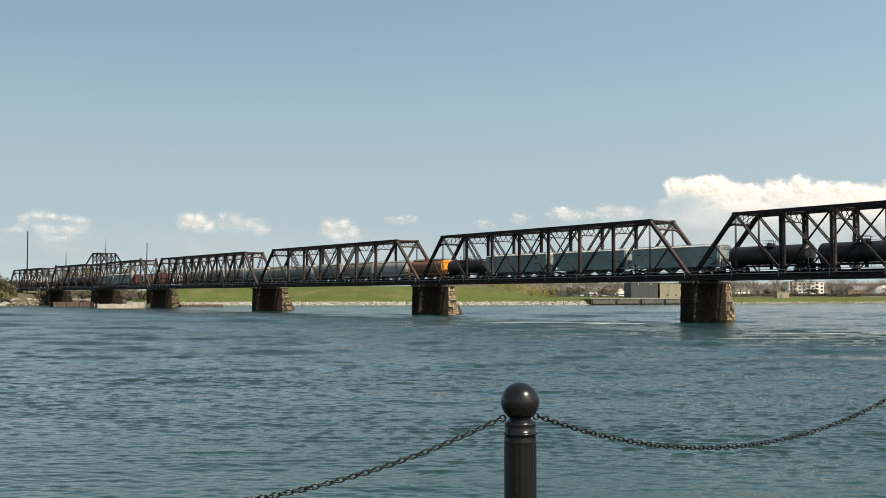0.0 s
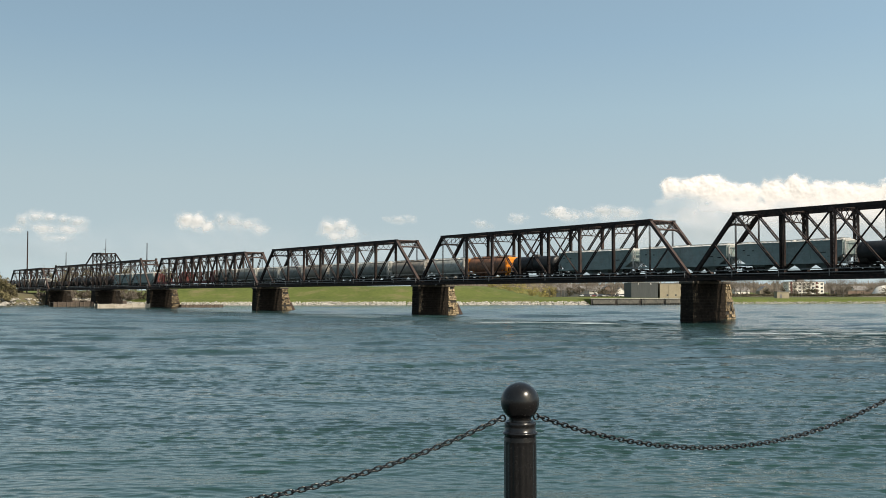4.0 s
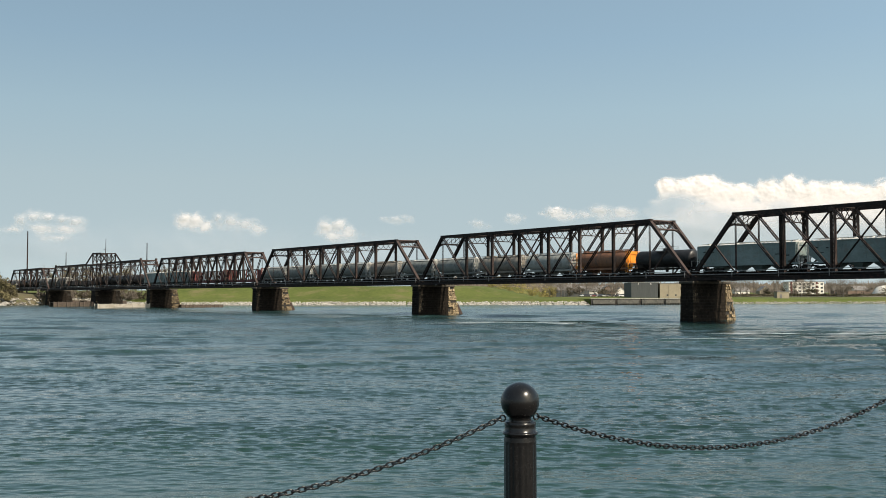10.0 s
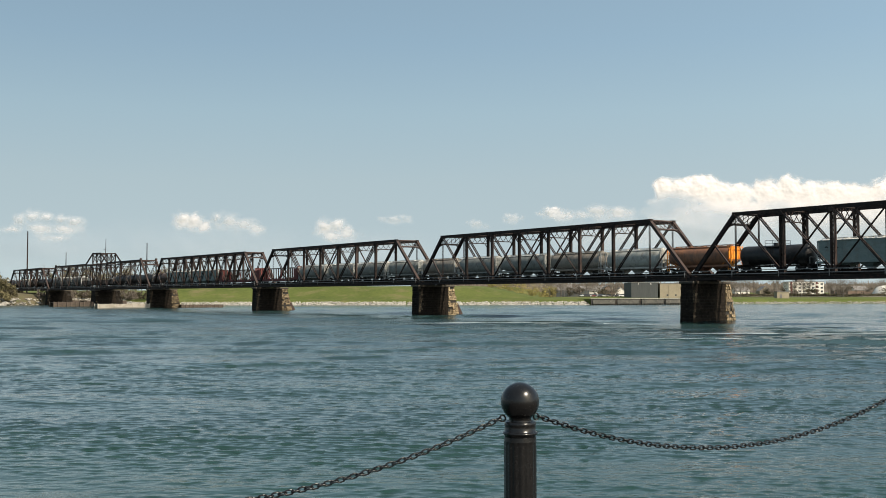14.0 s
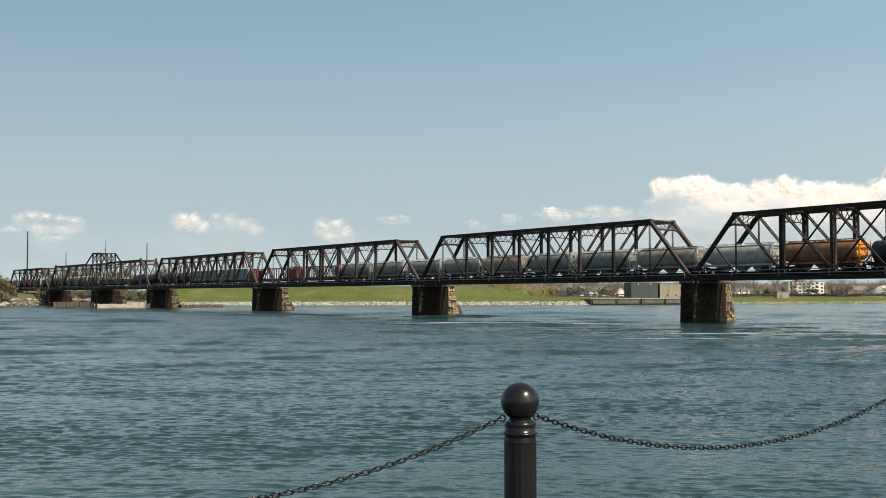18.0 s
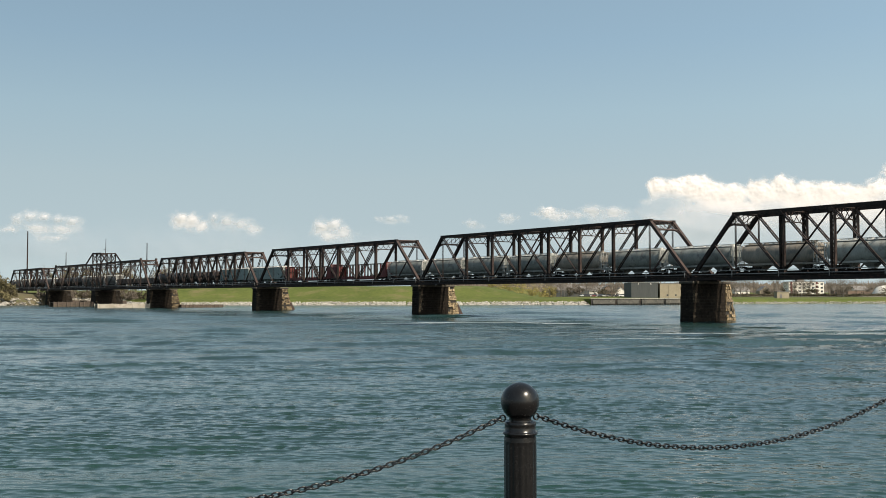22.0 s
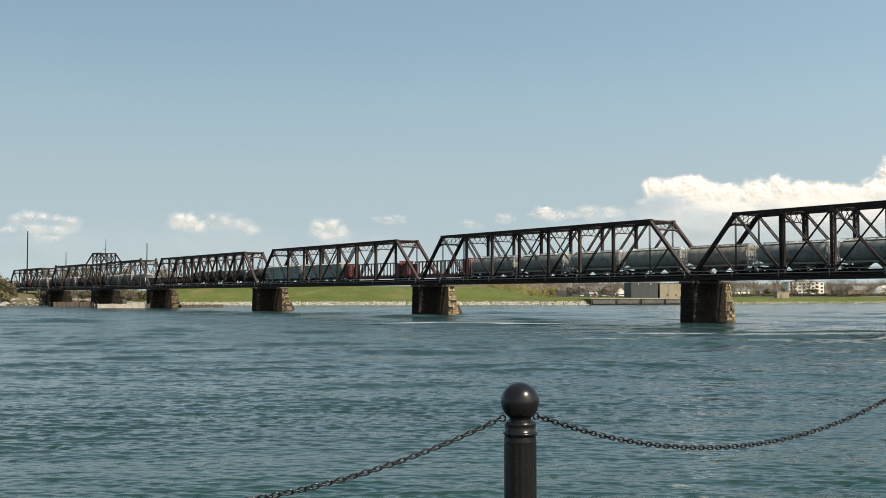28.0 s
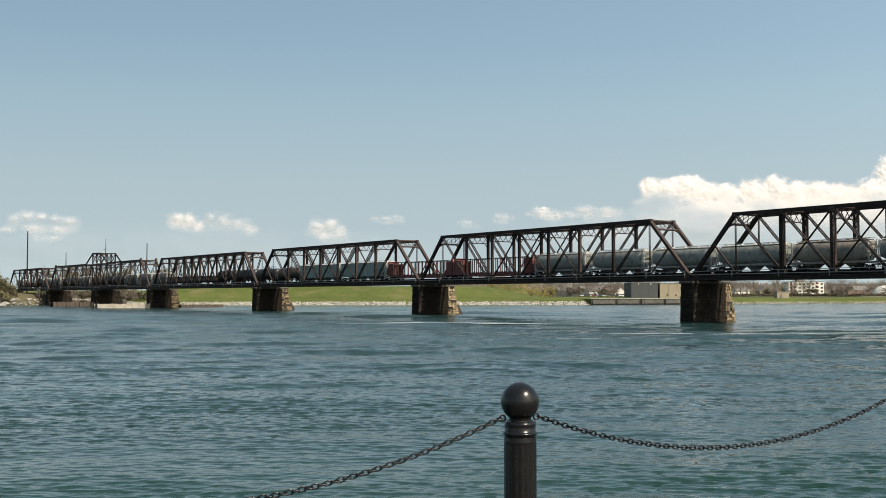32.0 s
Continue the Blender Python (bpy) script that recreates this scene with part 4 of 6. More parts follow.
def tank_car(m, length, label, paint, radius=1.45):
    car = thing("tank_car", m, label, "rail car", "goods train cars")
    half, zc = length / 2 - 0.75, 2.62
    turn = Matrix.Translation((0, 0, zc)) @ Matrix.Rotation(math.pi / 2, 4, "Y")
    prof = [(radius * math.sin(a * math.pi / 12), -half + 0.55 - 0.55 * math.cos(a * math.pi / 12)) for a in range(7)]
    prof = [(max(r, 0.02), z) for r, z in prof]
    prof = prof + [(r, -z) for r, z in reversed(prof)]
    s = Shape()
    s.turned(prof, 28, turn)
    part("tank", s, paint, car)
    s = Shape()
    for x in (-half + 0.9, -half * 0.35, half * 0.35, half - 0.9):
        s.turned([(radius + 0.015, x - 0.05), (radius + 0.03, x - 0.03), (radius + 0.03, x + 0.03), (radius + 0.015, x + 0.05)], 28, turn, caps=False)
    part("tank_bands", s, paint, car)
    s = Shape()
    s.turned([(0.62, zc + radius - 0.15), (0.62, zc + radius + 0.28), (0.5, zc + radius + 0.36), (0.05, zc + radius + 0.4)], 18)
    part("dome", s, paint, car)
    s = Shape()
    zt = zc + radius + 0.1
    for y in (-1.0, 1.0):
        s.box((0, y, zt - 0.35), (2.8, 0.45, 0.05))
        for x in (-1.35, 0, 1.35):
            s.beam((x, y * 1.2, zt - 0.35), (x, y * 1.2, zt + 0.6), 0.05, 0.05)
        s.beam((-1.35, y * 1.2, zt + 0.6), (1.35, y * 1.2, zt + 0.6), 0.05, 0.05)
        s.beam((-1.35, y * 1.2, zt + 0.15), (1.35, y * 1.2, zt + 0.15), 0.04, 0.04)
    part("top_platform", s, UNDER, car)
    for y in (-1.48, 1.48):
        s = Shape()
        ladder(s, 0.0, y, 0.6, zt - 0.3, (1, 0, 0))
        part("side_ladder", s, UNDER, car)
    for y in (-1.3, 1.3):
        s = Shape()
        s.beam((-half - 0.1, y, 1.95), (half + 0.1, y, 1.95), 0.05, 0.06)
        part("grab_rail", s, UNDER, car)
    for x in (-half + 1.2, half - 1.2):
        s = Shape()
        s.loft([[Vector((x + i * 0.6, j * b, z)) for i, j in ((-1, -1), (1, -1), (1, 1), (-1, 1))] for b, z in ((1.3, 1.75), (1.1, 1.2), (0.5, 0.9))])
        part("saddle", s, UNDER, car)
    s = Shape()
    s.box((0, 0, 0.98), (2 * half + 0.6, 0.5, 0.3))
    for k in (-1, 1):
        s.box((k * (half + 0.1), 0, 1.05), (0.3, 2.7, 0.25))
    part("underframe", s, UNDER, car)
    s = Shape()
    s.turned([(0.25, 0.5), (0.3, 1.2)], 12)
    part("bottom_valve", s, UNDER, car)
    for k in (-1, 1):
        s = Shape()
        for y in (-1.25, 1.25):
            s.beam((k * (half + 0.15), y, 0.9), (k * (half + 0.15), y, 2.1), 0.05, 0.05)
        s.beam((k * (half + 0.15), -1.25, 2.1), (k * (half + 0.15), 1.25, 2.1), 0.05, 0.05)
        part("end_railing", s, BEARING, car)
    for x in (-half + 1.3, half - 1.3):
        wheel_truck(car, x)
    couplers(car, length / 2)
    return car


def bulkhead_flat(m, length, label):
    car = thing("bulkhead_flat_car", m, label, "rail car", "goods train cars")
    half = length / 2 - 0.45
    s = Shape()
    s.box((0, 0, 1.12), (2 * half, 2.9, 0.16))
    part("deck", s, RED, car)
    for y in (-1.4, 1.4):
        s = Shape()
        s.loft([[Vector((x, y + dy, z)) for dy, z in ((-0.06, 1.1), (0.06, 1.1), (0.06, zl), (-0.06, zl))] for x, zl in ((-half, 0.85), (-half + 3.5, 0.8), (-half + 5.0, 0.5), (half - 5.0, 0.5), (half - 3.5, 0.8), (half, 0.85))])
        part("side_sill", s, RED, car)
    for k in (-1, 1):
        b = Shape()
        x = k * (half - 0.1)
        b.box((x, 0, 2.75), (0.12, 2.85, 3.1))
        bk = part("bulkhead", b, RED, car)
        for y in (-1.38, 1.38):
            part("side_plate", Shape().box((x - k * 1.1, y, 2.5), (1.9, 0.09, 2.6)), RED, bk)
        for y in (-1.35, -0.45, 0.45, 1.35):
            part("stiffener", Shape().box((x + k * 0.12, y, 2.7), (0.12, 0.14, 3.0)), RED, bk)
        part("top_beam", Shape().box((x, 0, 4.33), (0.3, 2.9, 0.1)), RED, bk)
        s = Shape()
        ladder(s, x + k * 0.24, 1.0, 0.7, 4.2, (0, 1, 0))
        part("ladder", s, WHITE, bk)
    n = 15
    for i in range(n):
        x = -half + 2.6 + i * (2 * half - 5.2) / (n - 1)
        for y in (-1.38, 1.38):
            s = Shape()
            s.box((x, y, 2.62), (0.17, 0.14, 2.85))
            s.box((x, y, 1.3), (0.34, 0.2, 0.3))
            part("stake", s, RED if i % 5 == 0 else UNDER, car)
    for y in (-1.38, 1.38):
        s = Shape()
        s.box((0, y, 4.05), (2 * half - 2.0, 0.1, 0.12))
        part("top_rail", s, UNDER, car)
    s = Shape()
    s.box((0, 0, 0.85), (2 * half - 1, 0.6, 0.4))
    part("centre_sill", s, UNDER, car)
    for x in (-half + 1.9, half - 1.9):
        wheel_truck(car, x)
    couplers(car, length / 2)
    return car


def gondola(m, length, label):
    car = thing("gondola_car", m, label, "rail car", "goods train cars")
    half = length / 2 - 0.45
    s = Shape()
    s.box((0, 0, 1.1), (2 * half, 2.9, 0.15))
    part("floor", s, UNDER, car)
    for y in (-1.45, 1.45):
        s = Shape()
        s.box((0, y, 1.85), (2 * half, 0.07, 1.6))
        s.box((0, y, 2.66), (2 * half, 0.2, 0.14))
        for i in range(15):
            s.box((-half + 0.2 + i * (2 * half - 0.4) / 14, y * 1.05, 1.85), (0.14, 0.12, 1.55))
        part("side", s, BROWNTANK, car)
    for k in (-1, 1):
        s = Shape()
        s.box((k * (half - 0.04), 0, 1.85), (0.08, 2.85, 1.6))
        part("end_wall", s, BROWNTANK, car)
    s = Shape()
    s.box((0, 0, 0.85), (2 * half - 1, 0.6, 0.4))
    part("centre_sill", s, UNDER, car)
    for x in (-half + 1.9, half - 1.9):
        wheel_truck(car, x)
    couplers(car, length / 2)
    return car


# the train, front to back, as lengths along the line: kind, front, back
TRAIN = [("tank", -36.5, -20.8), ("tank", -20.9, -5.2), ("hopper", -5.2, 14.5), ("hopper", 14.5, 34.65), ("hopper", 34.65, 54.75), ("tank", 54.75, 68.5), ("orange", 68.5, 82.6),
         ("pale", 82.6, 96.8), ("brown", 96.8, 111.5), ("grey", 111.5, 126.2), ("grey", 126.2, 140.0), ("brown", 140.0, 153.4), ("grey", 153.4, 167.0), ("grey", 167.0, 180.8), ("grey", 180.8, 195.3), ("grey", 195.3, 210.0),
         ("red", 210.0, 235.6), ("red", 235.6, 261.2), ("hopper", 261.2, 282.6), ("hopper", 282.6, 303.8), ("dark", 303.8, 317.4), ("tank", 317.4, 331.0), ("tank", 331.0, 344.6), ("tank", 344.6, 358.2),
         ("low", 358.2, 378.2), ("low", 378.2, 398.2), ("sooty", 398.2, 412.4), ("sooty", 412.4, 426.6), ("sooty", 426.6, 440.8), ("tank", 440.8, 454.4), ("tank", 454.4, 468.0), ("dark", 468.0, 481.6),
         ("sooty", 481.6, 495.8), ("dark", 495.8, 509.4), ("tank", 509.4, 523.2), ("sooty", 523.2, 537.4), ("sooty", 537.4, 551.6), ("tank", 551.6, 565.2), ("low", 565.2, 585.2), ("sooty", 585.2, 599.4)]
SPEED = 5.42


def run(t):
    """How far the train has rolled; it slows a little towards the end."""
    return SPEED * t - 0.025 * max(0.0, t - 21.0) ** 2


TRAIN_CARS = []


def build_train():
    made = {}
    for kind, a, b in TRAIN:
        mid, ln = (a + b) / 2, round(b - a, 1)
        m = on_line(mid, RAILTOP)
        key = (kind, round(ln, 0))
        if key in made:
            car = copy_thing(made[key], m)
        elif kind == "hopper":
            car = box_hopper(m, ln, "pale blue-grey flat-sided covered hopper with a sunlit roof")
        elif kind == "tank":
            car = tank_car(m, ln, "short black tank car with a railed dome" if ln < 14 else "black tank car with a railed top platform", BLACK)
        elif kind == "dark":
            car = tank_car(m, ln, "dull brown-black tank car", BROWNTANK)
        elif kind == "orange":
            car = barrel_hopper(m, ln, "weathered orange cylindrical covered hopper with bright orange ends, coloured as sunlit", ORANGE, ORANGE_SUNLIT, ORANGE, ORANGE_SUNLIT)
        elif kind == "brown":
            car = barrel_hopper(m, ln, "dusty brown-grey cylindrical covered hopper", CYLBROWN, WHITE, CYLBROWN, CYLBROWN)
        elif kind == "sooty":
            car = barrel_hopper(m, ln, "sooty dark grey cylindrical covered hopper with a paler roof", CYLDARK, WHITE, ROOF, CYLDARK)
        elif kind == "pale":
            car = barrel_hopper(m, ln, "pale grey cylindrical covered hopper with rust-streaked sides", CYLPALE, WHITE, ROOF, CYLPALE)
        elif kind == "grey":
            car = barrel_hopper(m, ln, "grey-green cylindrical covered hopper with pale end ladders", CYLGREY, WHITE, ROOF, CYLGREY)
        elif kind == "red":
            car = bulkhead_flat(m, ln, "empty red bulkhead flat car with rows of stakes")
        else:
            car = gondola(m, ln, "low dark rusty gondola car")
        made.setdefault(key, car)
        TRAIN_CARS.append((car, mid))


build_train()


# ---- river works: fenders, poles, embankment ----
def place(u, v, z=0.0):
    """A pose at u along and v across the line (v grows away from the viewer's bank), x along the line."""
    return on_line(u, z, H2 - v)


def fender(u, v0, v1, top, material, label, wide=3.0, spacing=1.5):
    """A crib wall of piles and boards running across the line, out of the water."""
    ob = thing("fender_wall", place(u, v0), label, "river fender", "fender walls at the piers")
    ln = v1 - v0
    for x in (-wide / 2, wide / 2):
        for r in range(5):
            za = -1.0 + (top + 1.0) * r / 5
            zb = -1.0 + (top + 1.0) * (r + 1) / 5 - 0.03
            s = Shape()
            s.box((x, -ln / 2, (za + zb) / 2), (0.3, ln, zb - za))
            part("waling", s, material, ob)
        n = max(3, int(ln / spacing))
        for i in range(n + 1):
            s = Shape()
            s.turned([(0.2, -2.0), (0.18, top + 0.12), (0.1, top + 0.18)], 10, Matrix.Translation((x * 1.16, -ln * i / n, 0)))
            part("pile", s, material, ob)
    s = Shape()
    s.box((0, -ln / 2, top - 0.08), (wide - 0.3, ln, 0.12))
    part("deck", s, material, ob)
    return ob


fender(236.6, -19.5, -1.9, 1.4, PALECONC, "pale board fender wall beside a bridge pier", 3.0, 4.5)
fender(236.6, 9.6, 25.0, 0.95, TIMBER, "low brown timber fender wall behind a bridge pier")
fender(298.6, -17.0, -2.2, 1.7, TIMBER, "brown timber fender crib under the swing span", 5.0)
fender(364.0, 9.5, 24.0, 1.9, TIMBER, "brown timber fender crib by the last pier", 3.5)
fender(330.0, 4.0, 22.0, 2.0, TIMBER, "brown timber pile crib under the swing span", 4.0)


def pole(u, v, z0, z1, r, label, arms=()):
    ob = thing("mast_pole", place(u, v, z0), label, "pole", "masts by the bridge")
    s = Shape()
    s.tube([(0, 0, 0), (0, 0, z1 - z0)], [r, r * 0.6], 8)
    part("shaft", s, STEEL, ob)
    for z, w in arms:
        s = Shape()
        s.box((0, 0, z - z0), (w, 0.14, 0.14))
        part("crossarm", s, STEEL, ob)


pole(431.0, 7.0, 2.0, 36.6, 0.42, "tall dark slender mast on the far bank")
pole(359.0, 5.4, 16.8, 23.5, 0.22, "thin dark mast standing on the swing span")
pole(258.0, 5.4, 7.5, 23.4, 0.24, "thin dark mast with a leaning stay at the pier")
pole(430.0, 12.0, 3.0, 16.0, 0.18, "wooden utility pole among the bushes", ((15.0, 2.2),))


def embankment():
    """The raised track bed on the far bank."""
    s = Shape()
    secs = []
    for u in (436.0, 437.0, 470.0, 520.0, 600.0, 660.0):
        m = on_line(u)
        secs.append([m @ Vector(p) for p in ((0, 2.6, RAILTOP - 0.5), (0, 12.0, 0.8), (0, -12.0, 0.8), (0, -2.6, RAILTOP - 0.5))])
    s.loft(secs)
    ob = tagged(new("embankment", s.mesh("embankment", SOIL)), "earth railway embankment beyond the bridge", "embankment", kind="structure")
    t = thing("railway_track", on_line(437.0), "railway track on timber sleepers along the embankment", "railway track")
    for y in (-0.755, 0.755):
        r = Shape()
        r.box((110, y, RAILTOP - 0.07), (220, 0.07, 0.15))
        part("rail", r, RAIL, t)
    r = Shape()
    for i in range(360):
        r.box((0.3 + i * 0.61, 0, RAILTOP - 0.26), (0.24, 2.6, 0.2))
    tagged(part("sleeper_bed", r, TIE, t), kind="stuff")
    r = Shape()
    r.box((110, 0, RAILTOP - 0.42), (220, 4.2, 0.22))
    part("ballast", r, RIPRAP, t)
    ab = thing("abutment", on_line(438.6), "dark stone bridge abutment on the wooded bank", "abutment")
    a = Shape()
    a.loft([[Vector((x, y, z)) for x, y in ((-1.4 + k, 3.6), (-1.4 + k, -3.6), (2.5, -3.6), (2.5, 3.6))] for z, k in ((-1.0, -0.3), (6.4, 0.0))])
    part("stem", a, STONE, ab)
    for y in (3.9, -3.9):
        a = Shape()
        a.loft([[Vector((x, y + k, z)) for x, k in ((-1.2, -0.3), (-1.2, 0.3), (7, 0.3), (7, -0.3))] for z in (-1.0, 5.6)])
        part("wing_wall", a, STONE, ab)


embankment()


def riprap():
    """Loose pale boulders along the far waterline."""
    rnd = random.Random(11)
    s = Shape()
    x = -235.0
    while x < 245.0:
        gap = 62 < x < 122
        if not gap:
            rows = 6 if x < 75 else 4
            for r in range(rows):
                f = (r + rnd.uniform(0, 0.9)) / rows
                size = rnd.uniform(0.22, 0.54) * (1.0 if x < 75 else 0.85)
                px = x + rnd.uniform(-0.5, 0.5)
                top = 1.6 if x < 75 else 1.35
                if px < -146:
                    # a broader, rougher shore under the last spans
                    py = far_edge(px) - 2.6 + rnd.uniform(0, 15)
                    s.lump((px + 1.1, py, land(px, py) + 0.15), size * rnd.uniform(0.7, 1.5), rnd.random(), (rnd.uniform(0.9, 1.4), 1.0, rnd.uniform(0.6, 0.9)), 0.5, 1)
                s.lump((px, far_edge(px) - 2.6 + 6.2 * f, -0.2 + top * f), size, rnd.random(), (rnd.uniform(0.9, 1.4), 1.0, rnd.uniform(0.6, 0.9)), 0.5, 1)
        x += 0.55 if x < 75 else 0.65
    tagged(new("riprap", s.mesh("riprap", RIPRAP)), "pale limestone boulders along the far waterline", "boulders", kind="stuff")


riprap()


# ---- trees ----
def leaf_material(name, c1, c2):
    m = mat(name, c1, c2, 0.8, 0, 0.4, bump=0, vary=0.4, spec=0.15)
    return m


BUSH = leaf_material("early_spring_leaves", (0.085, 0.075, 0.04), (0.155, 0.135, 0.075))
WILLOW = leaf_material("yellow_willow_leaves", (0.21, 0.175, 0.06), (0.33, 0.275, 0.10))
TWIGS = leaf_material("bare_twigs", (0.10, 0.084, 0.07), (0.19, 0.162, 0.136))
SCRUB = leaf_material("dark_scrub_leaves", (0.05, 0.044, 0.03), (0.10, 0.086, 0.056))
BARK = mat("tree_bark", (0.06, 0.048, 0.038), (0.12, 0.1, 0.08), 0.9, 0, 2.0, (1, 1, 0.4), bump=0.02)


def tree(m, height, spread, seed, leaves, label, leaf=0.4, count=700, trunk=0.16, low=0.25, bare=False):
    """A tapered trunk, limbs and a ragged crown of small leaves or twigs."""
    ob = thing("tree", m, label, "tree", "trees on the far bank")
    rnd = random.Random(seed)
    s = Shape()
    s.tube([(0, 0, -0.4), (rnd.uniform(-0.1, 0.1) * height * 0.3, 0, height * 0.35), (rnd.uniform(-0.1, 0.1) * height * 0.4, 0, height * 0.8)], [trunk, trunk * 0.7, trunk * 0.2], 7)
    tips = []
    for i in range(9):
        z = height * rnd.uniform(low, 0.7)
        a = rnd.uniform(0, 2 * math.pi)
        r = spread * rnd.uniform(0.55, 1.0)
        tip = Vector((math.cos(a) * r, math.sin(a) * r, min(height * 0.97, z + height * rnd.uniform(0.12, 0.35))))
        mid = Vector((math.cos(a) * r * 0.45, math.sin(a) * r * 0.45, z + (tip.z - z) * 0.65))
        s.tube([(0, 0, z), mid, tip], [trunk * 0.4, trunk * 0.25, trunk * 0.07], 5)
        tips += [tip, mid.lerp(tip, 0.5)]
    tips.append(Vector((0, 0, height * 0.93)))
    if low < 0.05:
        # a shrub in leaf down to the ground
        for i in range(9):
            a, r = rnd.uniform(0, 2 * math.pi), spread * rnd.uniform(0.3, 0.8)
            tips.append(Vector((math.cos(a) * r, math.sin(a) * r, height * rnd.uniform(0.04, 0.25))))
    part("trunk", s, BARK, ob)
    c = Shape()
    for i in range(count):
        t = rnd.choice(tips)
        k = spread * 0.42
        p = t + Vector((rnd.gauss(0, k * 0.6), rnd.gauss(0, k * 0.6), rnd.gauss(0, k * 0.5)))
        if p.z < height * low * 0.5:
            continue
        if bare:
            d = (p - Vector((0, 0, height * 0.35))).normalized() + Vector((rnd.uniform(-0.5, 0.5), rnd.uniform(-0.5, 0.5), rnd.uniform(0, 0.6)))
            d = d.normalized() * rnd.uniform(0.7, 1.7)
            w = Vector((rnd.uniform(-1, 1), rnd.uniform(-1, 1), 0)).normalized() * 0.035
            c.add([p - w, p + w, p + d], [(0, 1, 2)])
        else:
            q = Euler((rnd.uniform(0, 6), rnd.uniform(0, 6), rnd.uniform(0, 6))).to_matrix()
            z = leaf * rnd.uniform(0.5, 1.2)
            c.add([p + q @ Vector(v) for v in ((-z, -z * 0.5, 0), (z * 0.6, -z * 0.6, 0.1 * z), (z, z * 0.5, 0), (-z * 0.5, z * 0.6, 0.1 * z))], [(0, 1, 2, 3)])
    part("crown", c, leaves, ob)
    return ob


def on_land(x, y, dz=0.0, turn=0.0):
    return Matrix.Translation((x, y, land(x, y) + dz)) @ Matrix.Rotation(turn, 4, "Z")


def greenery():
    bush = "scrubby tree with thin olive early-spring leaves on the bank"
    for i, (x, y, h, w) in enumerate(((-193.5, 446, 11.0, 3.0), (-189, 444, 9.5, 2.8), (-187, 442, 6.5, 2.4), (-198, 452, 11.5, 3.4), (-203, 446, 12.0, 4.0), (-192, 440.5, 6.0, 2.6), (-187.5, 439.5, 4.0, 2.0), (-197, 440, 6.0, 2.6), (-207, 444, 10.0, 3.5))):
        tree(on_land(x, y), h, w, 40 + i, BUSH, bush, 0.32, 900, 0.14, 0.12)
    thin = "bare grey-brown tree with fine twigs"
    for i, (x, y, h, w) in enumerate(((-166, 480, 7.0, 2.6), (-160, 484, 7.0, 2.4), (-150, 482, 6.5, 2.4), (-143, 474, 5.0, 2.2), (-137, 466, 6.0, 2.4), (-131, 460, 4.5, 2.0))):
        tree(on_land(x, y), h, w, 60 + i, BUSH if i % 2 else TWIGS, thin if i % 2 == 0 else bush, 0.25, 420, 0.1, 0.15, bare=i % 2 == 0)
    rnd = random.Random(77)
    for i in range(20):
        x, y = rnd.uniform(-188, -122), rnd.uniform(476, 500)
        tree(on_land(x, y), rnd.uniform(3.5, 6.0), rnd.uniform(1.8, 2.8), 300 + i, BUSH if i % 3 else TWIGS, bush if i % 3 else thin, 0.26, 420, 0.08, 0.1, bare=i % 3 == 0)
    for i in range(22):
        x, y = -196 + 2.9 * i + rnd.uniform(-1, 1), 502 + 5 * (i % 3)
        tree(on_land(x, y), rnd.uniform(10.0, 14.0) * (1.0 if x < -150 else 0.75), rnd.uniform(2.8, 3.8), 340 + i, BUSH if i % 3 else TWIGS, bush if i % 3 else thin, 0.3, 620, 0.14, 0.2, bare=i % 3 == 0)
    for i in range(44):
        x = -206 + 1.9 * i + rnd.uniform(-1, 1)
        y = far_edge(x) + rnd.uniform(4, 12)
        tree(on_land(x, y), rnd.uniform(1.8, 3.6) * (1.4 if x < -150 else 1), rnd.uniform(1.3, 2.2), 500 + i, SCRUB if i % 3 else TWIGS, "low dark shrub on the rocky bank under the bridge", 0.3, 260, 0.06, 0.05)
    gold = "willow with bright yellow spring catkins behind the dike"
    for i, (x, y, h, w) in enumerate(((28, 505, 6.6, 3.0), (33, 507, 7.0, 3.2), (38, 504, 6.4, 3.0), (43.5, 497, 6.5, 3.0), (48, 499, 6.8, 3.0), (52.5, 500, 6.0, 2.6), (24, 508, 5.6, 2.4))):
        tree(on_land(x, y), h * (0.85 if x < 45 else 0.95), w, 80 + i, WILLOW, gold, 0.18, 1100, 0.07, 0.02)
    rnd = random.Random(5)
    for i in range(90):
        y = rnd.uniform(535, 800)
        b = rnd.choice((rnd.uniform(0.1, 0.19), rnd.uniform(0.27, 0.44)))
        tree(on_land(b * y, y), rnd.uniform(7, 12), rnd.uniform(2.4, 4.0), 120 + i, TWIGS, thin + " in the far suburb", 0.3, 520, 0.16, 0.2, bare=True)
    for i in range(46):
        y = rnd.uniform(560, 760)
        b = rnd.choice((rnd.uniform(0.1, 0.17), rnd.uniform(0.24, 0.46), rnd.uniform(0.26, 0.46)))
        tree(on_land(b * y, y), rnd.uniform(3.0, 6.5), rnd.uniform(2.0, 3.6), 420 + i, SCRUB if i % 3 else TWIGS, "dark olive scrub tree in the far suburb", 0.3, 420, 0.12, 0.08)
    # clipped dark hedge along the far road
    s = Shape()
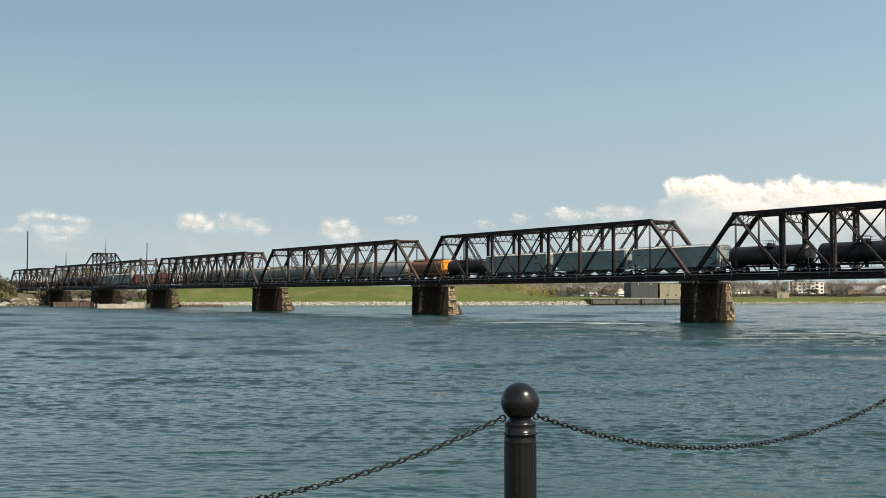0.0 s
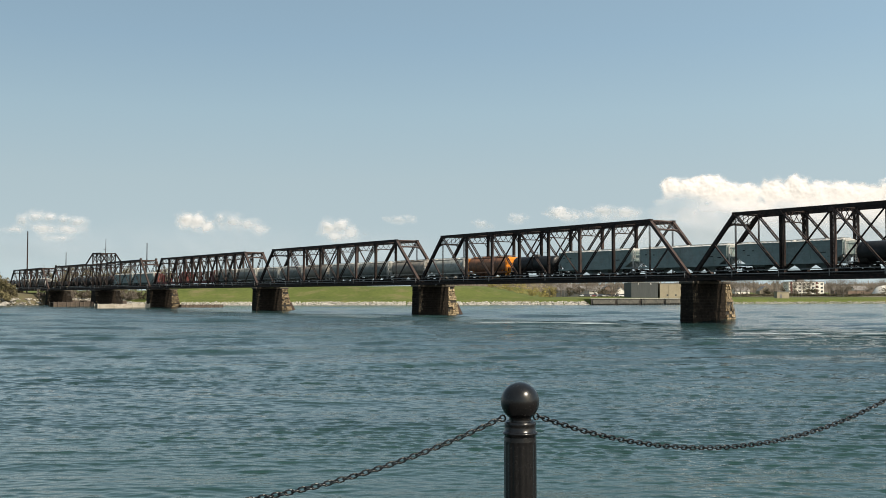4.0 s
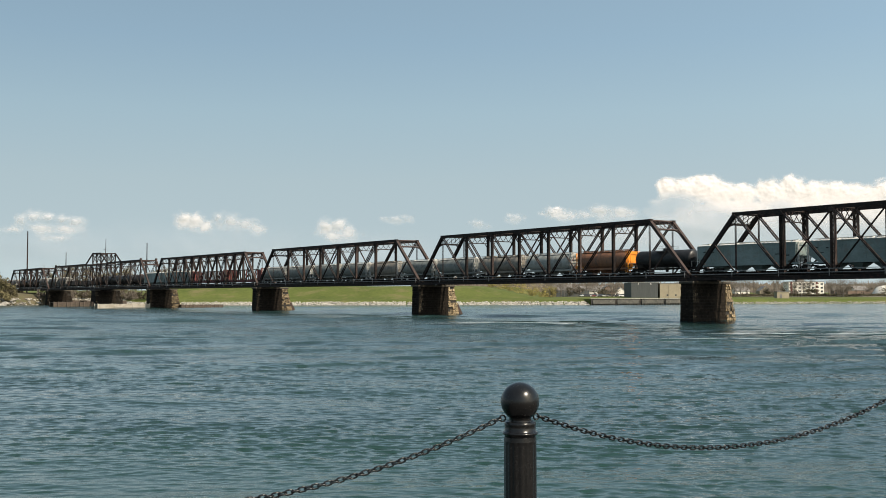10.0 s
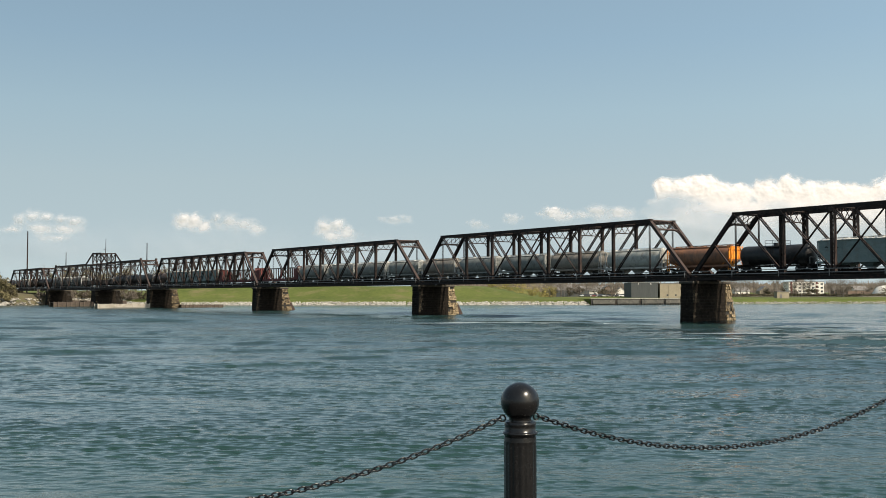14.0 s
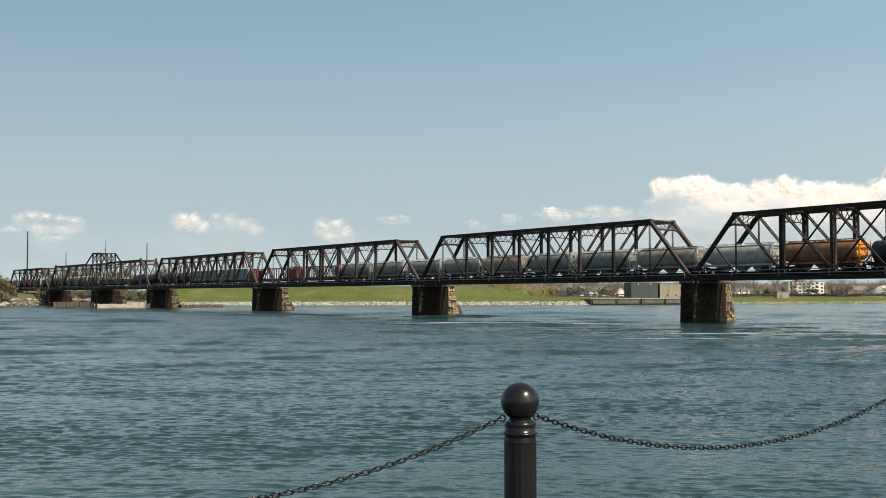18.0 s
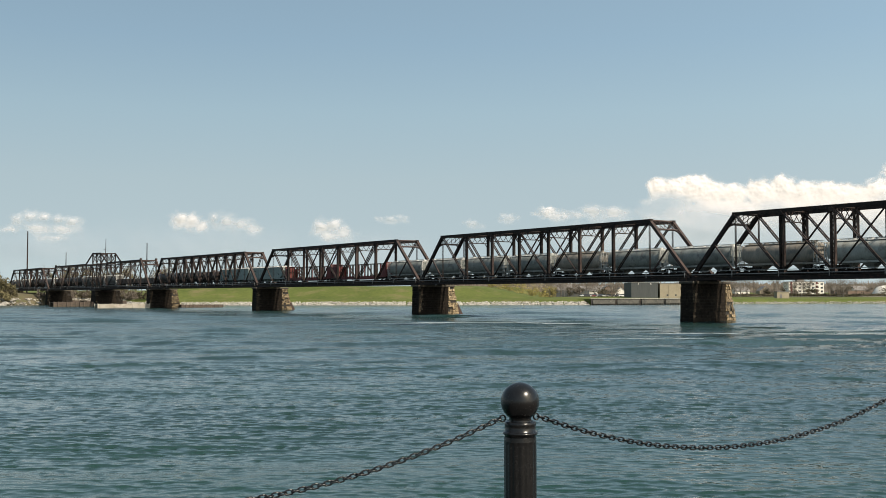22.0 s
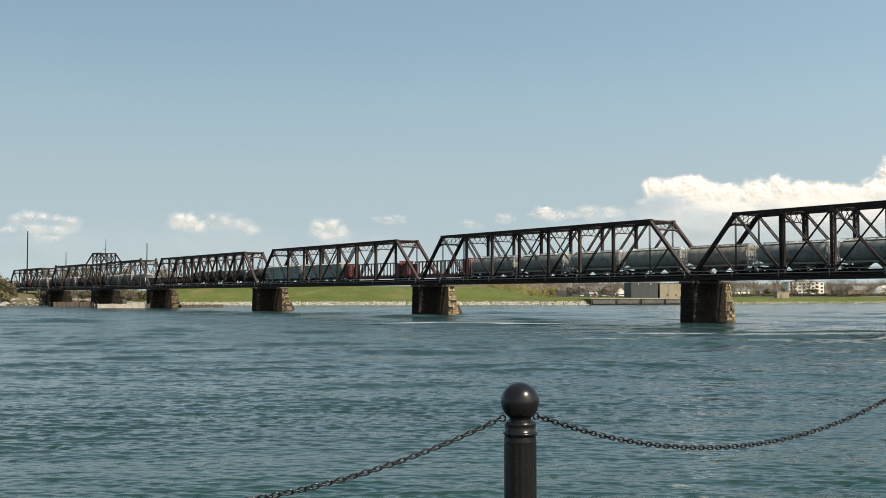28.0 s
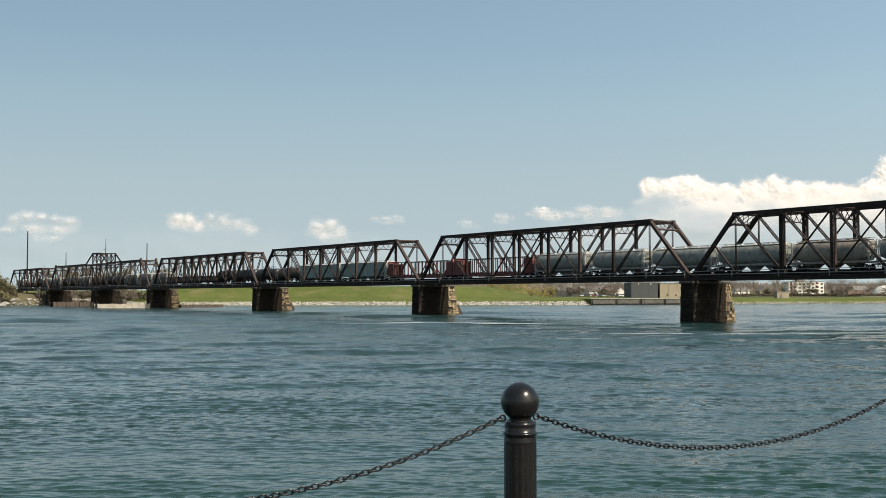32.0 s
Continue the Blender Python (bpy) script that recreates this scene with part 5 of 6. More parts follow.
    for i in range(9000):
        b = rnd.uniform(0.245, 0.48)
        y = 558 + rnd.uniform(-0.8, 0.8) + 6 * math.sin(b * 60)
        x, top = b * y, 1.5 + 0.7 * noise.noise(Vector((b * 90, 2, 0)))
        z = land(x, y) + rnd.uniform(0, max(0.3, top))
        q = Euler((rnd.uniform(0, 6), rnd.uniform(0, 6), 0)).to_matrix()
        s.add([Vector((x, y, z)) + q @ Vector(v) * rnd.uniform(0.3, 0.6) for v in ((-0.6, -0.4, 0), (0.6, -0.3, 0.1), (0, 0.7, 0))], [(0, 1, 2)])
    tagged(new("hedge", s.mesh("hedge", SCRUB)), "low dark scrubby hedge along the far road", "hedge", kind="stuff")
    # the far woods behind, as one mass of upright twigs and scrub
    s = Shape()
    for i in range(22000):
        y = rnd.uniform(880, 1500)
        x = rnd.uniform(0.0, 0.52) * y
        h = 7 + 9 * (0.5 + 0.5 * noise.noise(Vector((x * 0.02, y * 0.01, 3)))) * rnd.uniform(0.4, 1.0)
        z = land(x, y)
        w = rnd.uniform(0.25, 0.9)
        k = rnd.uniform(-1.2, 1.2)
        zb = z + h * rnd.uniform(0, 0.75)
        s.add([(x - w, y, zb), (x + w, y + 0.3, zb), (x + k, y, min(z + h, zb + rnd.uniform(1.5, 4)))], [(0, 1, 2)])
    tagged(new("far_woods", s.mesh("far_woods", TWIGS)), "hazy band of bare grey-brown woods on the skyline", "woods", kind="stuff")


greenery()


# ---- the town on the far bank ----
GREYCLAD = mat("dark_grey_cladding", (0.04, 0.046, 0.047), (0.06, 0.066, 0.066), 0.7, 0, 0.4, (4, 1, 0.5), bump=0.01)
BEIGE = mat("beige_cladding", (0.24, 0.205, 0.145), (0.31, 0.265, 0.19), 0.8, 0, 0.4, bump=0.01)
PLASTER = mat("white_render", (0.62, 0.585, 0.53), (0.76, 0.72, 0.66), 0.8, 0, 0.3, bump=0.005)
GLASS = mat("dark_window_glass", (0.03, 0.035, 0.04), (0.06, 0.065, 0.07), 0.15, 0, 0.5, bump=0)
BRICKRED = mat("brown_brick", (0.13, 0.09, 0.07), (0.2, 0.14, 0.11), 0.9, 0, 0.8, bump=0.01)
SHINGLE = mat("grey_shingle_roof", (0.12, 0.11, 0.105), (0.2, 0.19, 0.18), 0.9, 0, 0.7, bump=0.02)
PILE = mat("rusty_sheet_pile", (0.025, 0.023, 0.021), (0.055, 0.05, 0.044), 0.85, 0, 0.3, (3, 1, 1), bump=0.02, c3=(0.07, 0.05, 0.035))
CARPAINT = [mat(n, c, c2, 0.3, 0, 2.0, bump=0) for n, c, c2 in (("white_car_paint", (0.7, 0.7, 0.7), (0.78, 0.78, 0.78)), ("dark_car_paint", (0.03, 0.03, 0.035), (0.05, 0.05, 0.055)), ("dull_red_car_paint", (0.12, 0.02, 0.02), (0.15, 0.025, 0.025)), ("silver_car_paint", (0.4, 0.41, 0.42), (0.47, 0.48, 0.49)))]
TYRE = mat("tyre_rubber", (0.02, 0.02, 0.02), (0.03, 0.03, 0.03), 0.9, 0, 3, bump=0)
QUAYPANEL = mat("grey_quay_panel", (0.045, 0.045, 0.04), (0.10, 0.096, 0.082), 0.9, 0, 0.3, (1, 1, 2), bump=0.02, c3=(0.14, 0.13, 0.108))
GRAVEL = mat("gravel_yard", (0.22, 0.2, 0.17), (0.34, 0.31, 0.27), 0.95, 0, 0.5, bump=0.03)


def dock_wall():
    """A dark sheet-pile quay with pale fender panels."""
    ob = thing("quay_wall", Matrix.Translation((62.5, 434.0, 0)) @ Matrix.Rotation(radians(19.5), 4, "Z"), "dark rusty sheet-pile quay wall with concrete cap", "quay wall", kind="structure")
    n = 46
    for i in range(n):
        s = Shape()
        x = i * 1.3
        s.add([(x, 0, -2), (x + 0.4, 0, -2), (x + 0.65, 0.4, -2), (x + 1.05, 0.4, -2), (x + 1.3, 0, -2), (x, 0, 2.5), (x + 0.4, 0, 2.5), (x + 0.65, 0.4, 2.5), (x + 1.05, 0.4, 2.5), (x + 1.3, 0, 2.5)],
              [(j, j + 1, j + 6, j + 5) for j in range(4)])
        part("sheet_pile", s, PILE, ob)
    s = Shape()
    s.box((n * 0.65, 0.5, 2.6), (n * 1.3, 1.2, 0.2))
    part("cap_beam", s, CONC, ob)
    for i in range(5):
        s = Shape()
        s.box((6 + 11.8 * i, -0.2, 1.35), (10.6, 0.3, 1.7))
        part("fender_panel", s, QUAYPANEL, ob)
    s = Shape()
    s.box((n * 0.65, 7.2, 1.0), (n * 1.3, 12.0, 3.0))
    part("fill", s, GRASS, ob)


dock_wall()


def shed(x, y, turn, w, d, h, wall, label, doors=()):
    ob = thing("warehouse", on_land(x, y, -0.3, turn), label, "building", "buildings of the far bank")
    s = Shape()
    s.box((0, 0, h / 2), (w, d, h))
    part("wall", s, wall, ob)
    s = Shape()
    s.box((0, 0, h + 0.12), (w + 0.4, d + 0.4, 0.24))
    part("roof", s, SHINGLE, ob)
    n = int(w / 5.5)
    for i in range(n):
        s = Shape()
        s.box((-w / 2 + (i + 1) * w / (n + 1), -d / 2 - 0.06, h / 2), (0.12, 0.08, h))
        part("wall_seam", s, wall, ob)
    for dx, dz, dw, dh, m_ in doors:
        s = Shape()
        s.box((dx, -d / 2 - 0.08, dz), (dw, 0.12, dh))
        part("door" if dh > 1.6 else "vent", s, m_, ob)
    return ob


shed(98.6, 512, 0.0, 13.0, 20, 7.6, GREYCLAD, "large dark grey metal warehouse", [(3.0, 7.0, 0.5, 0.4, PLASTER), (-3.0, 7.0, 0.5, 0.4, PLASTER)])
shed(112.4, 511, 0.0, 12.6, 18, 7.2, BEIGE, "beige panelled warehouse with two round vents", [(-2.6, 1.6, 0.7, 0.7, GLASS), (1.4, 1.6, 0.7, 0.7, GLASS), (4.6, 1.1, 1.1, 2.2, SHINGLE)])
shed(168.5, 511, 0.0, 6.0, 5, 3.4, BEIGE, "small beige utility hut with a flat roof", [(-1.2, 1.1, 1.0, 2.1, SHINGLE)])
shed(74, 620, 0.1, 26, 14, 4.0, GREYCLAD, "long low grey shed in the far yard")
shed(128, 660, 0.0, 20, 14, 4.6, PLASTER, "low pale commercial building")
shed(262, 640, 0.0, 24, 12, 3.8, BRICKRED, "low brown brick building")


def apartments():
    ob = thing("apartment_building", on_land(298.5, 850, -2.6, 0.0), "white four-storey apartment building with dark windows and balconies", "building", "buildings of the far bank")
    w, d, st, n = 29.0, 14.0, 3.0, 4
    s = Shape()
    s.box((0, 0, st * n / 2 + 0.4), (w, d, st * n + 0.8))
    part("wall", s, PLASTER, ob)
    s = Shape()
    s.box((0, 0, st * n + 0.95), (w + 0.6, d + 0.6, 0.35))
    s.box((-3, 0, st * n + 1.9), (6, 5, 1.8))
    part("roof", s, SHINGLE, ob)
    for x in (-w / 2 + 2.2, w / 2 - 6):
        s = Shape()
        s.box((x, -d / 2 - 0.1, st * n / 2 + 0.4), (1.6, 0.24, st * n + 0.8))
        part("brick_pier", s, RED, ob)
    for f in range(n):
        for i in range(8):
            x = -w / 2 + 1.8 + i * (w - 3.6) / 7
            z = 0.4 + f * st + 1.6
            g = Shape()
            g.box((x, -d / 2 - 0.03, z), (1.9, 0.14, 1.5))
            win = part("window", g, GLASS, ob)
            fr = Shape()
            fr.box((x, -d / 2 - 0.09, z - 0.82), (2.1, 0.22, 0.1))
            fr.box((x, -d / 2 - 0.09, z), (0.08, 0.16, 1.5))
            part("frame", fr, PLASTER, win)
            if i in (1, 4, 6) and f > 0:
                b = Shape()
                b.box((x, -d / 2 - 0.8, z - 1.2), (3.0, 1.6, 0.16))
                b.box((x, -d / 2 - 1.55, z - 0.65), (3.0, 0.06, 0.9))
                part("balcony", b, PLASTER, ob)


apartments()


def house(x, y, turn, w, d, h, wall, seed):
    rnd = random.Random(seed)
    ob = thing("house", on_land(x, y, -0.2, turn), "small pitched-roof house with %s walls" % ("white" if wall is PLASTER else "beige" if wall is BEIGE else "brown brick"), "house", "houses of the far suburb")
    s = Shape()
    s.loft([[Vector((xx, yy, zz)) for yy, zz in ((-d / 2, 0), (d / 2, 0), (d / 2, h), (0, h + d * 0.42), (-d / 2, h))] for xx in (-w / 2, w / 2)])
    part("wall", s, wall, ob)
    for k in (-1, 1):
        s = Shape()
        s.beam((0, k * (d / 2 + 0.3), h - 0.12), (0, -k * 0.02, h + d * 0.42 + 0.14), w + 0.7, 0.16, (0, k, 1.2))
        part("roof", s, SHINGLE, ob)
    for i in range(3):
        s = Shape()
        s.box((-w / 2 + (i + 0.5) * w / 3, -d / 2 - 0.03, h * 0.55), (1.1, 0.1, 1.3))
        part("window" if i != 1 else "door", s, GLASS if i != 1 else BRICKRED, ob)
    s = Shape()
    s.box((w * 0.25, 0, h + d * 0.45), (0.7, 0.7, 1.4))
    part("chimney", s, BRICKRED, ob)


def town():
    rnd = random.Random(21)
    walls = (PLASTER, BEIGE, BRICKRED, PLASTER)
    i = 0
    for b, y in ((0.108, 640), (0.116, 655), (0.124, 640), (0.132, 660), (0.141, 640), (0.150, 675), (0.160, 650), (0.172, 690), (0.29, 700), (0.312, 720), (0.385, 690), (0.405, 720), (0.428, 700)):
        house(b * y, y, rnd.choice((0.0, 1.57, 0.2)), rnd.uniform(8, 12), rnd.uniform(6.5, 8), rnd.uniform(2.8, 4.6), walls[i % 4], i)
        i += 1
    # white storage dome
    ob = thing("storage_dome", on_land(254, 590), "white domed storage tent", "building", "buildings of the far bank")
    s = Shape()
    s.turned([(7.0 * math.cos(a * math.pi / 20), 7.0 * math.sin(a * math.pi / 20) * 0.9) for a in range(10)] + [(0.05, 6.3)], 28)
    part("shell", s, PLASTER, ob)
    s = Shape()
    s.box((0, -6.9, 1.4), (2.6, 0.4, 2.8))
    part("door", s, SHINGLE, ob)


town()


def parked_car(m, paint, label):
    ob = thing("parked_car", m, label, "car", "cars parked on the far bank")
    s = Shape()
    s.loft([[Vector((x, y, z)) for x, z in ((-2.2, 0.35), (2.2, 0.35), (2.25, 0.75), (1.3, 0.92), (-2.1, 0.95), (-2.25, 0.7))] for y in (-0.88, 0.88)])
    part("body", s, paint, ob)
    s = Shape()
    s.loft([[Vector((x, y, z)) for x, z in ((-1.8, 0.93), (1.2, 0.91), (0.5, 1.42), (-1.3, 1.45))] for y in (-0.8, 0.8)])
    part("cabin_glass", s, GLASS, ob)
    s = Shape()
    s.box((-0.4, 0, 1.46), (1.9, 1.5, 0.06))
    part("roof", s, paint, ob)
    for x in (-1.35, 1.35):
        for y in (-0.82, 0.82):
            s = Shape()
            s.turned([(0.32, -0.1), (0.32, 0.1)], 12, Matrix.Translation((x, y, 0.32)) @ Matrix.Rotation(math.pi / 2, 4, "X"))
            part("wheel", s, TYRE, ob)
    return ob


def cars():
    names = ("white", "dark", "dull red", "silver")
    first = [parked_car(on_land(76.0 + 3 * i, 560, 0, 1.57), CARPAINT[i], names[i] + " car parked in the far yard") for i in range(4)]
    rnd = random.Random(9)
    for i in range(26):
        if i < 16:
            b, y = 0.135 + 0.0045 * i, rnd.choice((540, 556, 575))
        else:
            b, y = rnd.uniform(0.35, 0.43), rnd.uniform(560, 620)
        copy_thing(first[rnd.choice((0, 1, 1, 1, 3, 3))], on_land(b * y, y, 0, rnd.choice((0, 1.57, 1.4))))


cars()


def far_road():
    s = Shape()
    for x0, x1, y in ((60, 330, 552), (60, 330, 585)):
        n = 40
        for i in range(n):
            xa, xb = x0 + (x1 - x0) * i / n, x0 + (x1 - x0) * (i + 1) / n
            s.add([(xa, y - 3, land(xa, y - 3) + 0.12), (xb, y - 3, land(xb, y - 3) + 0.12), (xb, y + 3, land(xb, y + 3) + 0.12), (xa, y + 3, land(xa, y + 3) + 0.12)], [(0, 1, 2, 3)])
    tagged(new("road", s.mesh("road", GRAVEL)), "pale gravel road behind the far bank", "road", kind="structure")
    rnd = random.Random(31)
    lamp = None
    for b, y in ((0.118, 545), (0.145, 545), (0.29, 545), (0.325, 545), (0.349, 545), (0.39, 545), (0.42, 545)):
        m = on_land(b * y, y)
        if lamp is None:
            lamp = thing("street_lamp", m, "slender grey street lamp on the far bank", "street lamp", "street lamps of the far bank")
            s = Shape()
            s.tube([(0, 0, 0), (0, 0, 8.4)], [0.12, 0.07], 7)
            part("pole", s, SHINGLE, lamp)
            s = Shape()
            s.tube([(0, 0, 8.3), (0.5, 0, 8.7), (1.5, 0, 8.8)], 0.05, 5)
            s.box((1.7, 0, 8.78), (0.7, 0.25, 0.12))
            part("arm", s, SHINGLE, lamp)
        else:
            copy_thing(lamp, m)


far_road()
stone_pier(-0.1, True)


# ---- the chain fence on the promenade ----
def bollard(m):
    ob = thing("bollard", m, "glossy black fluted cast-iron bollard with a ball top", "bollard", "bollards of the chain fence")
    s = Shape()
    z0 = 1.05
    ball = [(0.099 * math.sin(a * math.pi / 16), z0 - 0.099 * math.cos(a * math.pi / 16)) for a in range(3, 17)]
    ball = [(max(r, 0.001), z) for r, z in ball]
    s.turned([(0.06, z0 - 0.10)] + ball, 40)
    part("ball", s, POSTBLACK, ob)
    s = Shape()
    s.turned([(0.066, z0 - 0.106), (0.072, z0 - 0.099), (0.078, z0 - 0.101), (0.0825, z0 - 0.112), (0.08, z0 - 0.12), (0.08, z0 - 0.150), (0.0865, z0 - 0.153), (0.090, z0 - 0.157), (0.090, z0 - 0.162), (0.0865, z0 - 0.166), (0.08, z0 - 0.170), (0.08, z0 - 0.20)], 40)
    part("collar", s, POSTBLACK, ob)
    # fluted shaft
    s = Shape()
    n = 192
    def ring(z, deep, r=0.0832):
        pts = []
        for j in range(n):
            a = 2 * math.pi * j / n
            ph = (j % 12) / 12
            k = deep * max(0, math.sin(math.pi * (ph - 0.15) / 0.7)) if 0.15 < ph < 0.85 else 0
            pts.append(Vector(((r - k) * math.cos(a), (r - k) * math.sin(a), z)))
        return pts
    s.loft([ring(0.18, 0), ring(0.2, 0), ring(0.215, 0.002), ring(z0 - 0.215, 0.002), ring(z0 - 0.2, 0), ring(z0 - 0.178, 0, 0.0815)])
    part("fluted_shaft", s, POSTBLACK, ob)
    s = Shape()
    s.turned([(0.15, 0.0), (0.15, 0.05), (0.135, 0.07), (0.125, 0.12), (0.1, 0.16), (0.095, 0.19)], 40)
    part("base", s, POSTBLACK, ob)
    return ob


def eye_ring(bol, ang):
    s = Shape()
    c = Vector((0.098 * math.cos(ang), 0.098 * math.sin(ang), 1.05 - 0.082))
    d = Vector((math.cos(ang), math.sin(ang), 0))
    s.tube([c + 0.016 * (math.cos(k * math.pi / 6) * d + math.sin(k * math.pi / 6) * Vector((0, 0, 1))) for k in range(12)], 0.0045, 6, True)
    part("chain_eye", s, POSTBLACK, bol)


def chain_link_mesh(half=0.0204, wide=0.0112, r=0.0043):
    s = Shape()
    pts = []
    for k in range(16):
        a = 2 * math.pi * k / 16
        x = (half - wide) * (1 if math.cos(a) > 0.02 else -1 if math.cos(a) < -0.02 else 0) + wide * math.cos(a)
        pts.append(Vector((x, wide * math.sin(a), 0)))
    s.tube(pts, r, 6, True)
    return s.mesh("link", CHAIN)


LINK = chain_link_mesh()


def chain(a, b, sag):
    """A hanging chain from a to b, link by link."""
    a, b = Vector(a), Vector(b)
    ob = thing("chain", Matrix.Translation(a), "black painted steel link chain hanging between bollards", "chain", "chains of the fence")
    def at(t):
        return (b - a) * t - Vector((0, 0, 4 * sag * t * (1 - t)))
    pts = [at(i / 600) for i in range(601)]
    run = [0.0]
    for p, q in zip(pts, pts[1:]):
        run.append(run[-1] + (q - p).length)
    n = round(run[-1] / 0.0318)
    k = 0
    for i in range(n):
        want = (i + 0.5) * run[-1] / n
        while run[k + 1] < want:
            k += 1
        p = pts[k].lerp(pts[k + 1], (want - run[k]) / (run[k + 1] - run[k]))
        d = (pts[k + 1] - pts[k]).normalized()
        m = Matrix.Translation(p) @ d.to_track_quat("X", "Z").to_matrix().to_4x4() @ Matrix.Rotation(radians(84 if i % 2 else -8) + 0.14 * math.sin(i * 1.7), 4, "X")
        part("link", LINK, CHAIN, ob, at=m)


def fence():
    post = Vector((0.3949, 5.3, QUAY))
    dr, dl = radians(28), radians(20)
    right = post + Vector((math.cos(dr), math.sin(dr), 0)) * 3.0
    left = post - Vector((math.cos(dl), math.sin(dl), 0)) * 3.5
    first = bollard(Matrix.Translation(post))
    for p in (right, left):
        copy_thing(first, Matrix.Translation(p))
    eye_ring(first, dr)
    eye_ring(first, dl + math.pi)
    z = Vector((0, 0, 1.05 - 0.082))
    out_r, out_l = Vector((math.cos(dr), math.sin(dr), 0)), Vector((math.cos(dl), math.sin(dl), 0))
    chain(post + z + out_r * 0.112, right + z - out_r * 0.112, 0.25)
    chain(post + z - out_l * 0.112, left + z + out_l * 0.112, 0.34)


fence()


# ---- clouds ----
def cloud_material():
    """White, matt and thinning out at the edges by the mesh's own cover."""
    m, t, b = nodes_of("cumulus")
    n, l = t.nodes, t.links
    b.inputs["Base Color"].default_value = (0.745, 0.703, 0.72, 1)
    b.inputs["Roughness"].default_value = 1
    b.inputs["Specular IOR Level"].default_value = 0
    at = n.new("ShaderNodeAttribute")
    at.attribute_name = "cover"
    l.new(at.outputs["Fac"], b.inputs["Alpha"])
    return m


CLOUD = cloud_material()
FAR = 4200.0


def fbm(x, z, seed):
    v, a, f = 0.0, 0.5, 1.0
    for i in range(5):
        v += a * noise.noise(Vector((x * f, z * f, seed + 7.1 * i)))
        a, f = a * 0.55, f * 2.1
    return v


def cloud(x, z, blobs, seed, label, dense=1.0, puff=22.0, step=0.9, ragged=0.5, soft=0.34, shade_hollows=(), floor_=(0.05, 0.55), relief=1.0, fill=0.0):
    """A far cumulus at the bearing x and height z, in thousandths of its distance: bulging puffs in the envelope of the blobs (x, z, half width, half height)."""
    k = FAR / 1000
    ob = thing("cloud", Matrix.Translation((x * k, FAR, EYE[2] + z * k)), label, "cloud", "clouds over the far bank", "structure")
    x0, x1 = min(b[0] - 1.5 * b[2] for b in blobs), max(b[0] + 1.5 * b[2] for b in blobs)
    z0, z1 = min(b[1] - 1.5 * b[3] for b in blobs), max(b[1] + 1.5 * b[3] for b in blobs)
    nx, nz = int((x1 - x0) / step) + 1, int((z1 - z0) / step) + 1
    den = np.full((nz, nx), -1.0)
    env = np.zeros((nz, nx))
    for j in range(nz):
        for i in range(nx):
            px, pz = x0 + i * step, z0 + j * step
            acc = 0.0
            for bx, bz, bw, bh in blobs:
                dz = (pz - bz) / bh
                acc += max(0.05, math.hypot((px - bx) / bw, dz * (1.0 if dz > 0 else 0.75))) ** -5
            e = 1 - acc ** -0.2
            env[j, i] = max(0.0, e)
            if e > -0.6:
                billow = 1 - 2.2 * abs(noise.noise(Vector((px / puff * 2.2, pz / puff * 2.6, seed))))
                den[j, i] = e + ragged * fbm(px / puff, pz / puff * 1.2, seed) + 0.12 * billow - 0.04
    idx = -np.ones((nz, nx), int)
    s = Shape()
    cover = []
    for j in range(nz):
        for i in range(nx):
            d = den[j, i]
            if den[max(0, j - 1):j + 2, max(0, i - 1):i + 2].max() > 0:
                idx[j, i] = len(s.v)
                dd = max(0.0, d)
                px, pz = x0 + i * step, z0 + j * step
                fine = 0.45 * noise.noise(Vector((px / puff * 0.9, pz / puff * 1.1, seed + 9))) + 0.6 * noise.noise(Vector((px / puff * 2.2, pz / puff * 2.6, seed + 3))) + 0.4 * noise.noise(Vector((px / puff * 5, pz / puff * 5.6, seed + 5))) + 0.22 * noise.noise(Vector((px / puff * 10, pz / puff * 11, seed + 6)))
                body_ = 0.2 + 0.8 * smooth(z0 + 0.3 * (z1 - z0), z0 + 0.7 * (z1 - z0), pz)
                s.v.append((px * k, -k * puff * body_ * (0.14 * env[j, i] + 0.06 * relief * fine), pz * k))
                base = smooth(z0 + floor_[0] * (z1 - z0), z0 + floor_[1] * (z1 - z0), pz + 0.3 * puff * fbm(px / puff * 0.6, pz / puff, seed + 2))
                # shade inside the cloud is put into its cover
                thin = 1.0
                for hx, hz, hw, hh, much in shade_hollows:
                    wob = 0.5 * fbm(px / puff * 0.8, pz / puff * 1.1, seed + 11)
                    thin *= 1 - much * smooth(1.25, 0.25, math.hypot((px - hx) / hw, (pz - hz) / hh) + wob)
                cover.append(min(1.0, dense * smooth(0.0, soft, d + fill * env[j, i] * (d > 0)) * (0.06 + 0.94 * base) * thin))
    for j in range(nz - 1):
        for i in range(nx - 1):
            q = [idx[j, i], idx[j, i + 1], idx[j + 1, i + 1], idx[j + 1, i]]
            if min(q) >= 0:
                s.f.append(tuple(int(a) for a in q))
    s.smooth = [True] * len(s.f)
    me = s.mesh("puffs", CLOUD)
    at = me.attributes.new("cover", "FLOAT", "POINT")
    at.data.foreach_set("value", cover)
    part("puffs", me, CLOUD, ob)
    return ob


